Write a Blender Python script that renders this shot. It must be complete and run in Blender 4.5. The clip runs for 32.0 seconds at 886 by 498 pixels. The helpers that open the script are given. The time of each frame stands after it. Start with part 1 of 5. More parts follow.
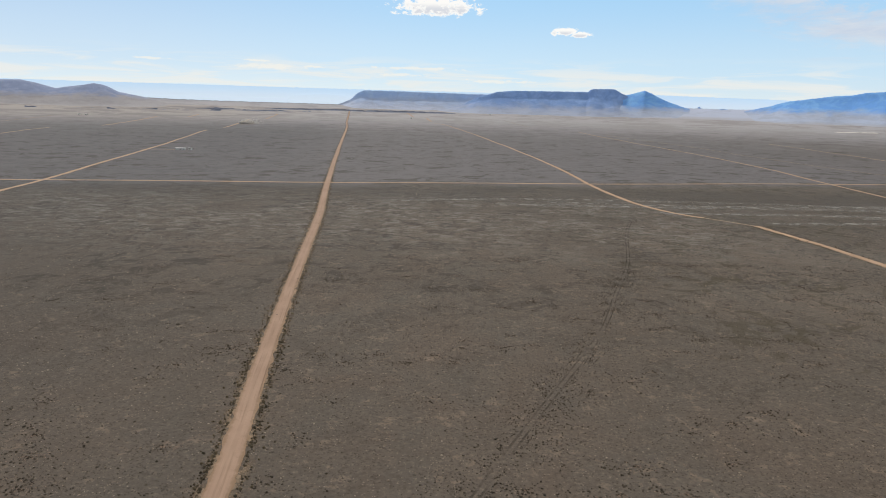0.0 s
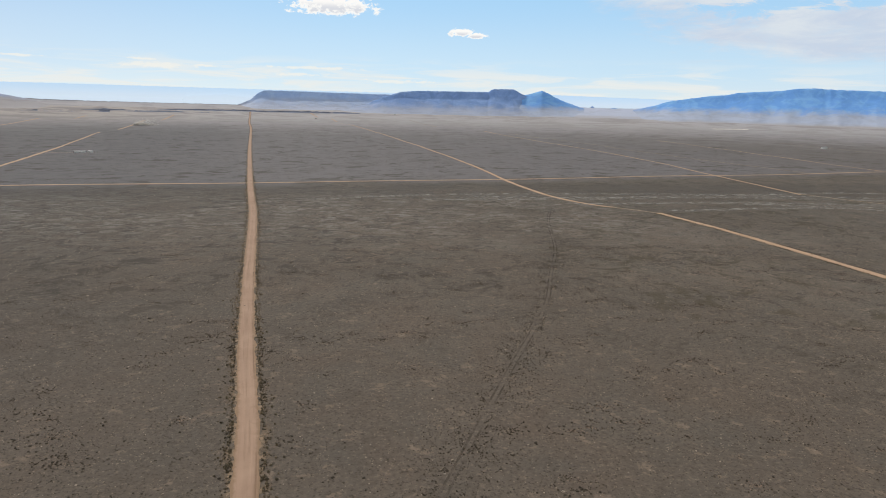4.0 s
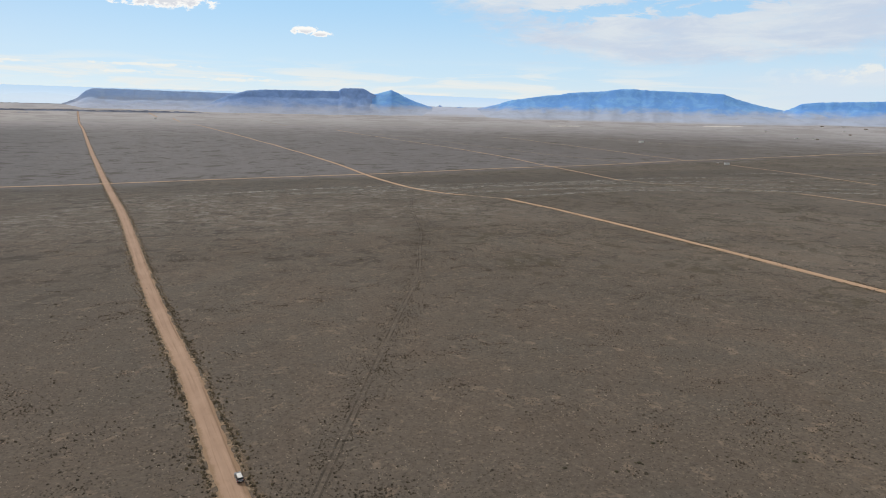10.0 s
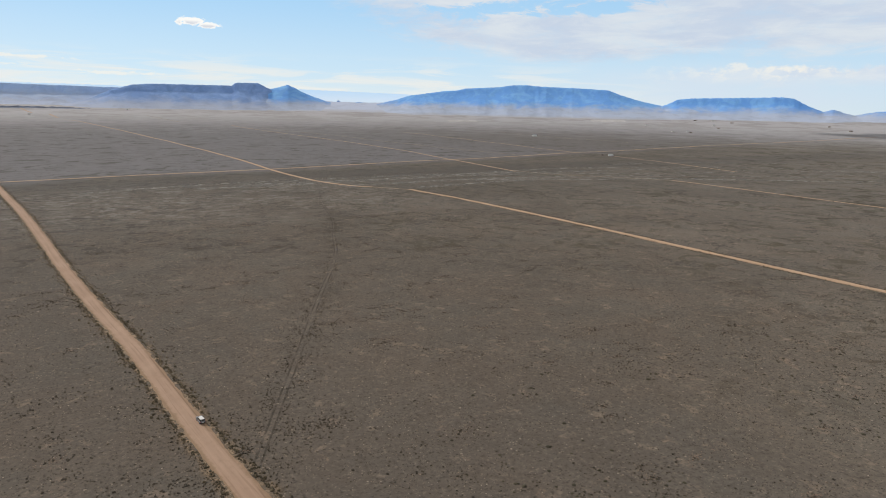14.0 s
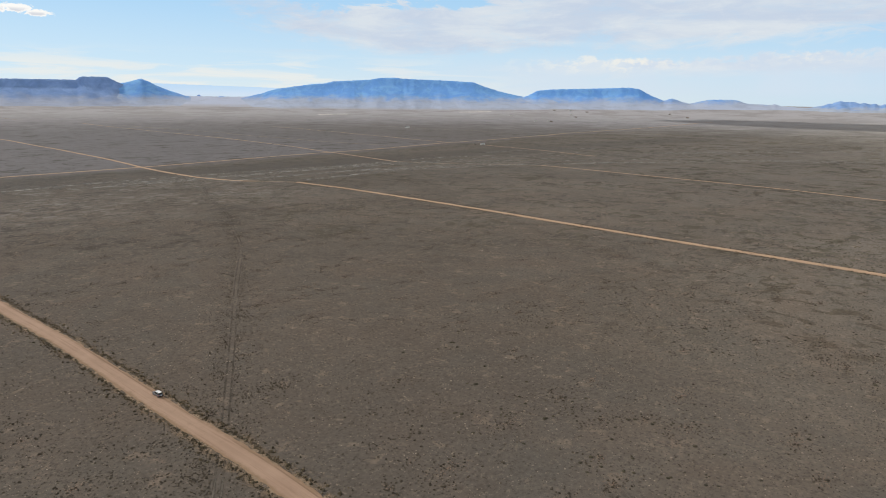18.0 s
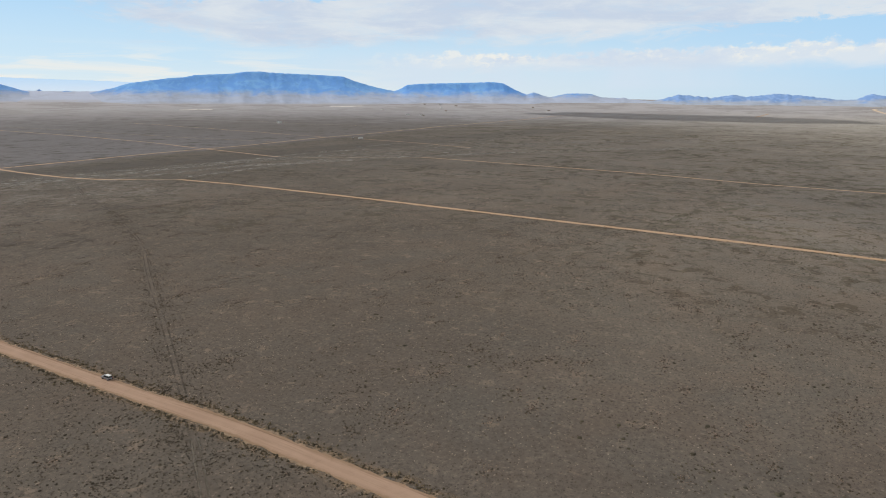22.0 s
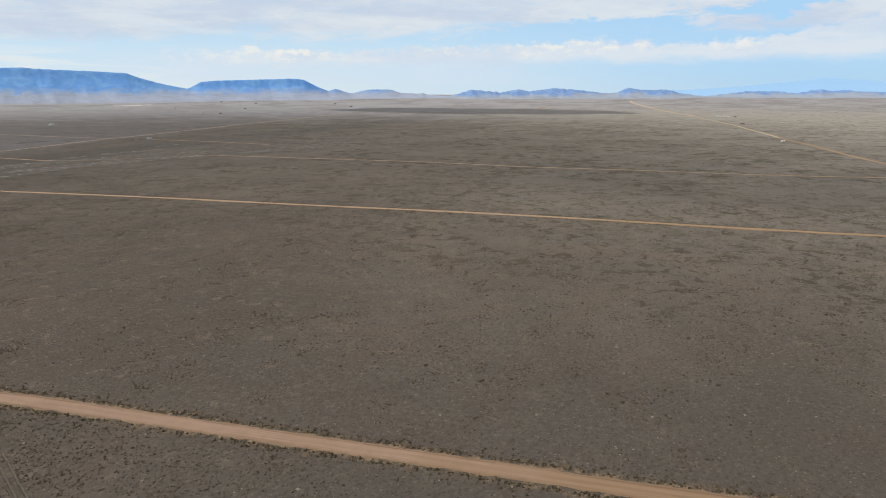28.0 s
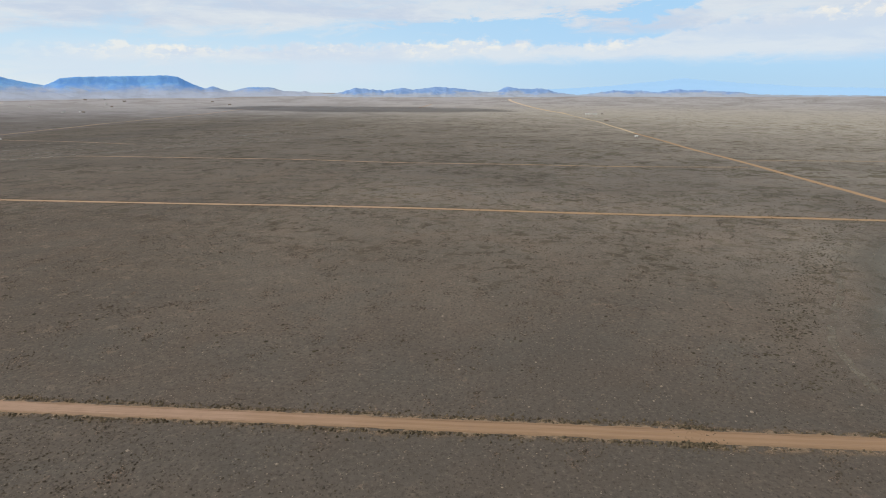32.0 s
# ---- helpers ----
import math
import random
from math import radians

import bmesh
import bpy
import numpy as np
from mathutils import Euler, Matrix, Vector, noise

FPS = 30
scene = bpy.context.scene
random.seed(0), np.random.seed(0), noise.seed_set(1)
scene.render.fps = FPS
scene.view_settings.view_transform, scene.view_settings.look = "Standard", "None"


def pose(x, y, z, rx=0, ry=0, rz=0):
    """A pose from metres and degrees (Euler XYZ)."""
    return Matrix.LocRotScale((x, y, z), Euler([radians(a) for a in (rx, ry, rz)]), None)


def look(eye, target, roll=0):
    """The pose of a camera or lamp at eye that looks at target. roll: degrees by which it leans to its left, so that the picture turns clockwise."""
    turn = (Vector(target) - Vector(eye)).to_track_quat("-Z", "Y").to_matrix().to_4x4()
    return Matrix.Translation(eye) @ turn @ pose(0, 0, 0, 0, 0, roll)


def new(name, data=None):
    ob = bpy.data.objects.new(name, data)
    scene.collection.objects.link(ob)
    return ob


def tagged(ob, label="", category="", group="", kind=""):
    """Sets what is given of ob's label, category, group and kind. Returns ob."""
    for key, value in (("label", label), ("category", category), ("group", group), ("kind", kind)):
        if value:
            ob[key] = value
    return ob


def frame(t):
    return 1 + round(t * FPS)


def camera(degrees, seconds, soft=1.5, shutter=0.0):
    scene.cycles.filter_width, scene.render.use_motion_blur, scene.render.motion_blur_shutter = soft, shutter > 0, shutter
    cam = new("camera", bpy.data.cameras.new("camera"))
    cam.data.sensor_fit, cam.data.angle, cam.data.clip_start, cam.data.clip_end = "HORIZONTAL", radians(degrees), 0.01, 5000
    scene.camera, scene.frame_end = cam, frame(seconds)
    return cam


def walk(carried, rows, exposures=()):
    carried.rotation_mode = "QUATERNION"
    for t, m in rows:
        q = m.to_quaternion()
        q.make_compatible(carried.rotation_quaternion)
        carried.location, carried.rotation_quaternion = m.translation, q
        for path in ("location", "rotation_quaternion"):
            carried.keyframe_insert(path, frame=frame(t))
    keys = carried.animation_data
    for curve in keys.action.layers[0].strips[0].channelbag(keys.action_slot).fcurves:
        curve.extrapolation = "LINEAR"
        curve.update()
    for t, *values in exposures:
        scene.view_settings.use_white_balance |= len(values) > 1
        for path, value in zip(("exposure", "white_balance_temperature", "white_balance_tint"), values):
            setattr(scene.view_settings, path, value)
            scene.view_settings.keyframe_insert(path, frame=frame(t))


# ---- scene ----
cam = camera(70.0, 32.0, soft=1.0)
PATH = [
    (0, (-2.382, -0.324, 100.893), (-2.37, 1.627, 100.451), 1.5),
    (1, (-10.156, -6.634, 100.825), (-10.068, -4.685, 100.385), 1.5),
    (2, (-17.42, -13.105, 100.678), (-17.256, -11.161, 100.24), 1.4),
    (3, (-24.248, -20.202, 100.427), (-24.01, -18.265, 99.99), 1.3),
    (3.5, (-27.362, -23.905, 100.309), (-27.089, -21.972, 99.873), 1.3),
    (5.5, (-37.028, -38.612, 100.133), (-36.608, -36.705, 99.701), 1.3),
    (6, (-39.354, -42.88, 100.13), (-38.896, -40.981, 99.699), 1.3),
    (7, (-43.936, -52.252, 100.023), (-43.405, -50.372, 99.593), 1.4),
    (8, (-48.433, -61.864, 99.574), (-47.83, -60.005, 99.146), 1.2),
    (9, (-53.035, -71.107, 99.255), (-52.36, -69.274, 98.828), 1.2),
    (10, (-57.752, -80.408, 99.261), (-57.008, -78.602, 98.833), 1.2),
    (11, (-62.55, -89.491, 99.258), (-61.738, -87.715, 98.828), 1.1),
    (12, (-67.565, -98.439, 99.214), (-66.686, -96.695, 98.781), 1.1),
    (13, (-73.268, -106.902, 99.196), (-72.323, -105.194, 98.762), 1.2),
    (14, (-79.997, -113.949, 99.325), (-78.981, -112.282, 98.889), 1.2),
    (14.5, (-83.703, -116.92, 99.37), (-82.65, -115.278, 98.933), 1.2),
    (16.5, (-100.272, -125.736, 98.921), (-99.057, -124.211, 98.476), 0.7),
    (17, (-104.592, -127.12, 98.785), (-103.34, -125.626, 98.338), 0.6),
    (18, (-113.413, -128.761, 98.624), (-112.086, -127.334, 98.172), 0.5),
    (19, (-122.49, -129.657, 98.786), (-121.093, -128.3, 98.329), 0.3),
    (20, (-131.875, -130.733, 99.061), (-130.412, -129.449, 98.602), 0.3),
    (21, (-140.969, -132.845, 99.096), (-139.443, -131.637, 98.634), 0.3),
    (22, (-149.373, -136.357, 98.903), (-147.791, -135.227, 98.437), 0.3),
    (23, (-156.571, -140.958, 98.83), (-154.936, -139.906, 98.36), 0.3),
    (24, (-162.659, -146.877, 99.037), (-160.975, -145.906, 98.565), 0.2),
    (25, (-167.66, -154.234, 99.135), (-165.93, -153.348, 98.66), -0.0),
    (25.5, (-169.857, -158.045, 99.088), (-168.106, -157.202, 98.613), -0.1),
    (27.5, (-178.856, -173.119, 98.614), (-177.031, -172.453, 98.137), -0.3),
    (28, (-181.27, -177.104, 98.577), (-179.43, -176.483, 98.1), -0.3),
    (29, (-186.11, -185.037, 98.494), (-184.243, -184.502, 98.016), -0.3),
    (30, (-191.046, -192.856, 98.284), (-189.157, -192.407, 97.805), -0.2),
    (31, (-196.246, -200.668, 98.128), (-194.34, -200.301, 97.647), -0.1),
    (32, (-201.811, -208.19, 98.178), (-199.893, -207.895, 97.695), -0.1),
]
walk(cam, [(t, look(eye, target, roll)) for t, eye, target, roll in PATH])


# ---- light and sky ----
SUN_AZ, SUN_EL = -28.0, 38.0          # degrees from +y towards +x, and above the horizon
sun_data = bpy.data.lights.new("sun", "SUN")
sun_data.energy, sun_data.angle, sun_data.color = 2.12, radians(1.2), (1.0, 0.95, 0.87)
sun = new("sun", sun_data)
sun.matrix_world = look((0, 0, 0), (-math.sin(radians(SUN_AZ)) * math.cos(radians(SUN_EL)),
                                    -math.cos(radians(SUN_AZ)) * math.cos(radians(SUN_EL)), -math.sin(radians(SUN_EL))))
sun.location = (0, 0, 900)


class Nodes:
    """A short way to write node trees."""

    def __init__(self, tree):
        self.tree = tree
        tree.nodes.clear()

    def add(self, kind, *ins, out=0, **props):
        node = self.tree.nodes.new(kind)
        for key, value in props.items():
            setattr(node, key, value)
        for n, value in enumerate(ins):
            if value is not None:
                self.put(node.inputs[n], value)
        return node.outputs[out]

    def put(self, socket, value):
        if isinstance(value, bpy.types.NodeSocket):
            self.tree.links.new(value, socket)
        else:
            socket.default_value = value

    def math(self, op, a, b=0.0, c=0.0):
        return self.add("ShaderNodeMath", a, b, c, operation=op)

    def ramp(self, x, lo, hi, a=0.0, b=1.0):
        """A smooth step from a to b while x goes from lo to hi."""
        return self.add("ShaderNodeMapRange", x, lo, hi, a, b, interpolation_type="SMOOTHSTEP")

    def mul(self, *some):
        out = some[0]
        for s in some[1:]:
            out = self.math("MULTIPLY", out, s)
        return out

    def mix(self, f, a, b):
        node = self.tree.nodes.new("ShaderNodeMix")
        node.data_type = "RGBA"
        self.put(node.inputs[0], f)
        self.put(node.inputs[6], a if isinstance(a, bpy.types.NodeSocket) else (*a, 1))
        self.put(node.inputs[7], b if isinstance(b, bpy.types.NodeSocket) else (*b, 1))
        return node.outputs[2]

    def noise(self, vec, scale, detail=4.0, rough=0.55, warp=0.0):
        node = self.tree.nodes.new("ShaderNodeTexNoise")
        self.put(node.inputs["Vector"], vec)
        for key, value in (("Scale", scale), ("Detail", detail), ("Roughness", rough), ("Distortion", warp)):
            node.inputs[key].default_value = value
        return node.outputs[0]

    def scaled(self, vec, x, y, z):
        return self.add("ShaderNodeVectorMath", vec, (x, y, z), operation="MULTIPLY")

    def xyz(self, x, y, z=0.0):
        return self.add("ShaderNodeCombineXYZ", x, y, z)


def build_sky():
    world = bpy.data.worlds.new("sky")
    scene.world = world
    world.use_nodes = True
    n = Nodes(world.node_tree)
    sky = n.add("ShaderNodeTexSky", sky_type="NISHITA", sun_disc=False, sun_elevation=radians(SUN_EL), sun_rotation=radians(SUN_AZ),
                altitude=2300.0, air_density=1.0, dust_density=0.3, ozone_density=2.0)
    sky = n.add("ShaderNodeVectorMath", sky, (SKY, SKY, SKY), operation="MULTIPLY")
    part_xyz = n.tree.nodes.new("ShaderNodeSeparateXYZ")
    place_up = n.add("ShaderNodeTexCoord")
    n.put(part_xyz.inputs[0], place_up)
    x, y, z = part_xyz.outputs
    az = n.mul(n.math("ARCTAN2", x, y), 57.2958)
    el = n.mul(n.math("ARCSINE", z), 57.2958)
    flat = n.xyz(az, el)
    # clear air: milky at the horizon, blue above, a little paler towards the sun
    air = n.mix(n.ramp(el, 0.0, 3.5), n.mix(n.ramp(az, 45.0, 85.0), HAZE, n.mix(n.ramp(az, 75.0, 105.0), (0.56, 0.74, 0.91), (0.38, 0.62, 0.88))),
                n.mix(n.ramp(az, 60.0, 100.0), n.mix(n.ramp(az, 5.0, -35.0), (0.60, 0.79, 0.94), (0.60, 0.74, 0.88)), (0.44, 0.69, 0.95)))
    air = n.mix(n.ramp(el, 2.5, 10.0), air, n.mix(n.ramp(az, 5.0, -35.0), (0.41, 0.69, 0.96), (0.45, 0.64, 0.86)))
    air = n.mix(n.ramp(el, 9.0, 30.0), air, (0.30, 0.52, 0.90))
    air = n.mix(n.mul(n.ramp(az, 30.0, -30.0), n.ramp(az, -100.0, -30.0), n.ramp(el, 40.0, 10.0), 0.06), air, (0.78, 0.87, 0.95))
    col = n.mix(0.85, sky, air)
    # thin cream streaks low over the horizon
    streak = n.noise(n.scaled(flat, 0.12, 1.1, 1), 1.0, 5, 0.6, 0.6)
    low = n.mul(n.ramp(streak, 0.42, 0.62), n.ramp(el, 0.2, 1.2), n.ramp(el, 4.4, 2.4), n.ramp(az, 60.0, 30.0))
    col = n.mix(n.mul(low, 0.75), col, (0.86, 0.86, 0.82))
    # a pale veil of far showers under the eastern clouds
    veil = n.noise(n.scaled(flat, 0.16, 0.10, 1), 1.0, 4, 0.6, 0.3)
    col = n.mix(n.mul(n.ramp(az, 30.0, 56.0), n.ramp(az, 88.0, 70.0), n.ramp(el, 4.6, 2.6), n.ramp(el, 0.2, 1.2), n.ramp(veil, 0.3, 0.65, 0.3, 0.75)), col, (0.66, 0.76, 0.87))
    # a sheet of stratus with a frayed lower edge and blue holes
    sheet = n.noise(n.scaled(flat, 0.055, 0.25, 1), 1.0, 9, 0.66, 0.5)
    fray = n.noise(n.scaled(flat, 0.22, 0.75, 1), 1.0, 8, 0.68, 0.6)
    wave = n.math("ADD", n.mul(n.math("SUBTRACT", sheet, 0.5), 5.5), n.mul(n.math("SUBTRACT", fray, 0.5), 2.2))
    under = n.math("ADD", n.math("SUBTRACT", el, n.ramp(az, 40.0, 75.0, 4.3, 5.15)), wave)
    west = n.math("ADD", az, n.math("ADD", n.mul(wave, 9.0), n.mul(el, 0.9)))
    cover = n.mul(n.ramp(under, -0.8, 0.9), n.ramp(west, 29.0, 41.0))
    for a, e, slope, w, h in ((100.0, 7.1, 0.21, 8.5, 0.95), (44.5, 8.6, 0.12, 5.0, 0.6), (84.0, 5.3, 0.04, 9.0, 0.5), (34.5, 8.2, -0.05, 3.5, 0.6)):
        da = n.math("SUBTRACT", az, a)
        de = n.math("DIVIDE", n.math("SUBTRACT", n.math("SUBTRACT", el, e), n.mul(da, slope)), h)
        da = n.math("DIVIDE", da, w)
        hole = n.math("ADD", n.math("SQRT", n.math("ADD", n.mul(da, da), n.mul(de, de))), n.math("ADD", n.mul(n.math("SUBTRACT", fray, 0.5), 5.0), n.mul(wave, 0.9)))
        cover = n.mul(cover, n.ramp(hole, 0.5, 1.5))
    tone = n.noise(n.scaled(flat, 0.10, 0.50, 1), 1.0, 7, 0.62, 0.4)
    grey = n.mix(n.ramp(tone, 0.36, 0.64), (0.58, 0.66, 0.785), (0.71, 0.765, 0.82))
    grey = n.mix(n.mul(n.ramp(fray, 0.50, 0.70), 0.3), grey, (0.80, 0.83, 0.85))
    col = n.mix(n.mul(cover, n.ramp(fray, 0.30, 0.52, 0.72, 0.96)), col, grey)
    # a bank of cumulus under the sheet, with bright heads along its top
    billow = n.noise(n.scaled(flat, 0.55, 0.95, 1), 1.0, 8, 0.60, 0.25)
    puffy = n.noise(n.scaled(flat, 0.9, 1.5, 1), 1.0, 6, 0.58, 0.2)
    heap = n.noise(n.scaled(flat, 0.10, 0.04, 1), 1.0, 4, 0.6, 0.3)
    crown = n.math("ADD", n.math("ADD", n.ramp(az, 50.0, 78.0, 3.35, 4.0), n.ramp(az, 94.0, 108.0, 0.0, 1.9)),
                   n.math("ADD", n.mul(n.math("SUBTRACT", billow, 0.5), 2.6), n.mul(n.math("SUBTRACT", heap, 0.5), 1.8)))
    depth = n.math("SUBTRACT", crown, el)
    floor_el = n.math("ADD", el, n.mul(n.math("SUBTRACT", fray, 0.5), 1.8))
    bank = n.mul(n.ramp(depth, -0.2, 0.3), n.ramp(az, 44.0, 60.0), n.ramp(floor_el, 2.0, 3.1))
    body = n.mix(n.ramp(tone, 0.38, 0.62), (0.64, 0.72, 0.83), (0.74, 0.79, 0.84))
    heads = n.mul(n.ramp(depth, 1.2, 0.25), n.ramp(puffy, 0.43, 0.58), n.ramp(heap, 0.44, 0.56, 0.15, 1.0))
    col = n.mix(n.mul(bank, 0.85), col, n.mix(heads, body, (0.91, 0.88, 0.81)))
    # small cream scraps low in the north
    crumb = n.noise(n.scaled(flat, 0.9, 2.6, 1), 1.0, 8, 0.68, 0.5)
    for a, e, w, h in ((-15.0, 2.85, 3.2, 0.28), (-15.6, 3.3, 1.2, 0.12), (-11.0, 2.95, 1.0, 0.12), (-2.5, 3.1, 4.2, 0.14), (-4.0, 2.5, 3.0, 0.16), (4.6, 2.15, 3.4, 0.2), (-24.0, 3.1, 1.4, 0.14)):
        dx, dy = n.math("DIVIDE", n.math("SUBTRACT", az, a), w), n.math("DIVIDE", n.math("SUBTRACT", el, e), h)
        away = n.math("ADD", n.math("SQRT", n.math("ADD", n.mul(dx, dx), n.mul(dy, dy))), n.mul(n.math("SUBTRACT", crumb, 0.5), 3.4))
        col = n.mix(n.ramp(away, 1.0, 0.35, 0.0, 0.75), col, (0.90, 0.89, 0.83))
    # broken cloud overhead
    roof = n.noise(place_up, 2.2, 6, 0.6, 0.3)
    col = n.mix(n.mul(n.ramp(el, 13.0, 26.0), n.ramp(roof, 0.34, 0.50, 0.55, 1.0)), col, n.mix(n.ramp(roof, 0.4, 0.62), (0.48, 0.44, 0.39), (0.37, 0.34, 0.305)))
    # two bright puffs
    fine = n.noise(n.scaled(flat, 1.1, 1.9, 1), 1.0, 8, 0.66, 0.3)
    for a, e, w, h in ((-0.7, 8.15, 3.7, 0.75), (10.2, 6.3, 1.1, 0.34), (11.5, 6.1, 0.9, 0.26)):
        dx, dy = n.math("DIVIDE", n.math("SUBTRACT", az, a), w), n.math("DIVIDE", n.math("SUBTRACT", el, e), h)
        away = n.math("SQRT", n.math("ADD", n.mul(dx, dx), n.mul(dy, dy)))
        away = n.math("ADD", away, n.mul(n.math("SUBTRACT", fine, 0.5), 3.0))
        puff = n.ramp(away, 1.05, 0.7)
        core = n.mul(n.ramp(away, 0.75, 0.35), n.ramp(dy, 0.5, -0.3))
        col = n.mix(puff, col, n.mix(core, (0.98, 0.97, 0.94), (0.70, 0.72, 0.77)))
    back = n.add("ShaderNodeBackground", col, 1.0)
    n.put(n.tree.nodes.new("ShaderNodeOutputWorld").inputs[0], back)


SKY, HAZE = 0.10, (0.74, 0.83, 0.89)
build_sky()


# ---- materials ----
# the far plain's soil with distance haze in its colour
HAZED_PLAIN = (0.46, 0.45, 0.475)


def material(name, build, rough=0.9, metal=0.0, spec=0.3):
    mat = bpy.data.materials.new(name)
    mat.use_nodes = True
    n = Nodes(mat.node_tree)
    shader = n.tree.nodes.new("ShaderNodeBsdfPrincipled")
    shader.inputs["Roughness"].default_value, shader.inputs["Metallic"].default_value = rough, metal
    shader.inputs["Specular IOR Level"].default_value = spec
    out = n.tree.nodes.new("ShaderNodeOutputMaterial")
    n.put(out.inputs[0], shader.outputs[0])
    place = n.add("ShaderNodeTexCoord", out=3)
    build(n, shader, place)
    return mat


def bumped(n, shader, height, strength, distance):
    node = n.tree.nodes.new("ShaderNodeBump")
    node.inputs["Strength"].default_value, node.inputs["Distance"].default_value = strength, distance
    n.put(node.inputs["Height"], height)
    n.put(shader.inputs["Normal"], node.outputs[0])


def ground_look(n, shader, place):
    sep = n.tree.nodes.new("ShaderNodeSeparateXYZ")
    n.put(sep.inputs[0], place)
    x, y, _ = sep.outputs
    grain = n.noise(place, 0.62, 6, 0.75)
    speck = n.noise(place, 0.24, 6, 0.78)
    patch = n.noise(place, 0.05, 6, 0.62, 0.4)
    broad = n.noise(place, 0.0065, 5, 0.6, 0.5)
    tint = n.noise(place, 0.021, 4, 0.6, 0.6)
    ox, oy = n.math("ADD", x, 70.0), n.math("ADD", y, 60.0)
    far_off = n.math("SQRT", n.math("ADD", n.mul(ox, ox), n.mul(oy, oy)))
    blotch = n.noise(place, 0.034, 6, 0.68, 0.9)
    # brown silt and grey-green crusted soil
    col = n.mix(n.ramp(tint, 0.32, 0.68), (0.133, 0.106, 0.085), (0.120, 0.107, 0.092))
    col = n.mix(n.ramp(patch, 0.36, 0.66, 0.0, 0.6), col, (0.152, 0.128, 0.106))
    col = n.mix(n.ramp(broad, 0.60, 0.38, 0.0, 0.5), col, (0.112, 0.096, 0.081))
    # bare pale soil in small spots
    spot = n.noise(place, 0.13, 5, 0.65, 0.3)
    col = n.mix(n.mul(n.ramp(spot, 0.56, 0.66), n.ramp(patch, 0.40, 0.56), n.ramp(y, -120.0, 20.0, 0.12, 0.5)), col, (0.285, 0.22, 0.172))
    # crisp dark scrub, denser inside blotches
    col = n.mix(n.mul(n.ramp(blotch, 0.51, 0.59), n.ramp(speck, 0.46, 0.56), n.ramp(far_off, 200.0, 480.0, 0.12, 0.95)), col, (0.058, 0.050, 0.041))
    col = n.mix(n.ramp(grain, 0.50, 0.64, 0.0, 0.55), col, (0.070, 0.060, 0.050))
    col = n.mix(n.ramp(grain, 0.46, 0.32, 0.0, 0.50), col, (0.25, 0.21, 0.17))
    # low plants a stride apart: a dark crown and a bleached lee side to each
    wobble = n.add("ShaderNodeVectorMath", place, n.scaled(n.add("ShaderNodeTexNoise", place, None, 0.9, 2.0, out=1), 0.9, 0.9, 0.0), operation="ADD")
    cell = n.tree.nodes.new("ShaderNodeTexVoronoi")
    n.put(cell.inputs["Vector"], n.scaled(wobble, 1.0, 1.0, 0.0))
    cell.inputs["Scale"].default_value = 0.85
    kind = n.tree.nodes.new("ShaderNodeSeparateXYZ")
    n.put(kind.inputs[0], cell.outputs["Color"])
    plant = n.mul(n.ramp(cell.outputs["Distance"], 0.42, 0.16), n.ramp(n.math("ADD", kind.outputs[0], n.mul(n.math("SUBTRACT", patch, 0.5), 1.6)), 0.35, 0.75))
    clod = n.mul(n.ramp(cell.outputs["Distance"], 0.34, 0.14), n.ramp(n.math("ADD", kind.outputs[1], n.mul(n.math("SUBTRACT", patch, 0.5), -1.2)), 0.80, 0.97))
    col = n.mix(n.mul(plant, 0.62), col, (0.056, 0.048, 0.040))
    col = n.mix(n.mul(clod, 0.5), col, (0.32, 0.26, 0.215))
    # reddish bare rings where the plants have died back
    ring = n.noise(place, 0.075, 7, 0.70, 0.6)
    col = n.mix(n.mul(n.ramp(ring, 0.60, 0.70), n.ramp(grain, 0.36, 0.56, 1.0, 0.3), n.ramp(far_off, 900.0, 400.0), 0.6), col, (0.27, 0.195, 0.15))
    # ragged mats of dark sage, olive on the eastern lots
    mat = n.noise(place, 0.045, 8, 0.66, 1.1)
    dense = n.noise(place, 0.0085, 4, 0.55, 0.4)
    mats = n.mul(n.ramp(mat, 0.54, 0.585), n.ramp(dense, 0.40, 0.56), n.ramp(far_off, 220.0, 480.0, 0.0, 0.85))
    col = n.mix(mats, col, n.mix(n.ramp(x, 40.0, 160.0), (0.062, 0.054, 0.046), (0.074, 0.064, 0.043)))
    lot = n.noise(place, 0.085, 5, 0.58, 0.8)
    lots = n.mul(n.ramp(lot, 0.55, 0.572), n.ramp(n.noise(place, 0.014, 3, 0.5), 0.42, 0.55), n.ramp(x, 30.0, 130.0), n.ramp(y, 130.0, 0.0), n.ramp(far_off, 140.0, 300.0, 0.0, 0.85))
    # pale streaks of old flood channels
    streak = n.noise(n.scaled(place, 0.55, 1.0, 1.0), 0.10, 8, 0.80, 1.2)
    flood = n.mul(n.ramp(y, 360.0, 560.0), n.ramp(y, 790.0, 700.0), n.ramp(x, 420.0, 120.0), n.ramp(broad, 0.36, 0.52))
    col = n.mix(n.mul(n.ramp(streak, 0.48, 0.60), flood, 0.8), col, (0.26, 0.245, 0.226))
    col = n.mix(n.mul(n.ramp(streak, 0.44, 0.34), flood, 0.7), col, (0.066, 0.058, 0.050))
    dim = n.mul(n.ramp(y, 640.0, 720.0), n.ramp(y, 860.0, 800.0), n.ramp(broad, 0.36, 0.52))
    col = n.mix(n.mul(dim, 0.55), col, (0.075, 0.066, 0.058))
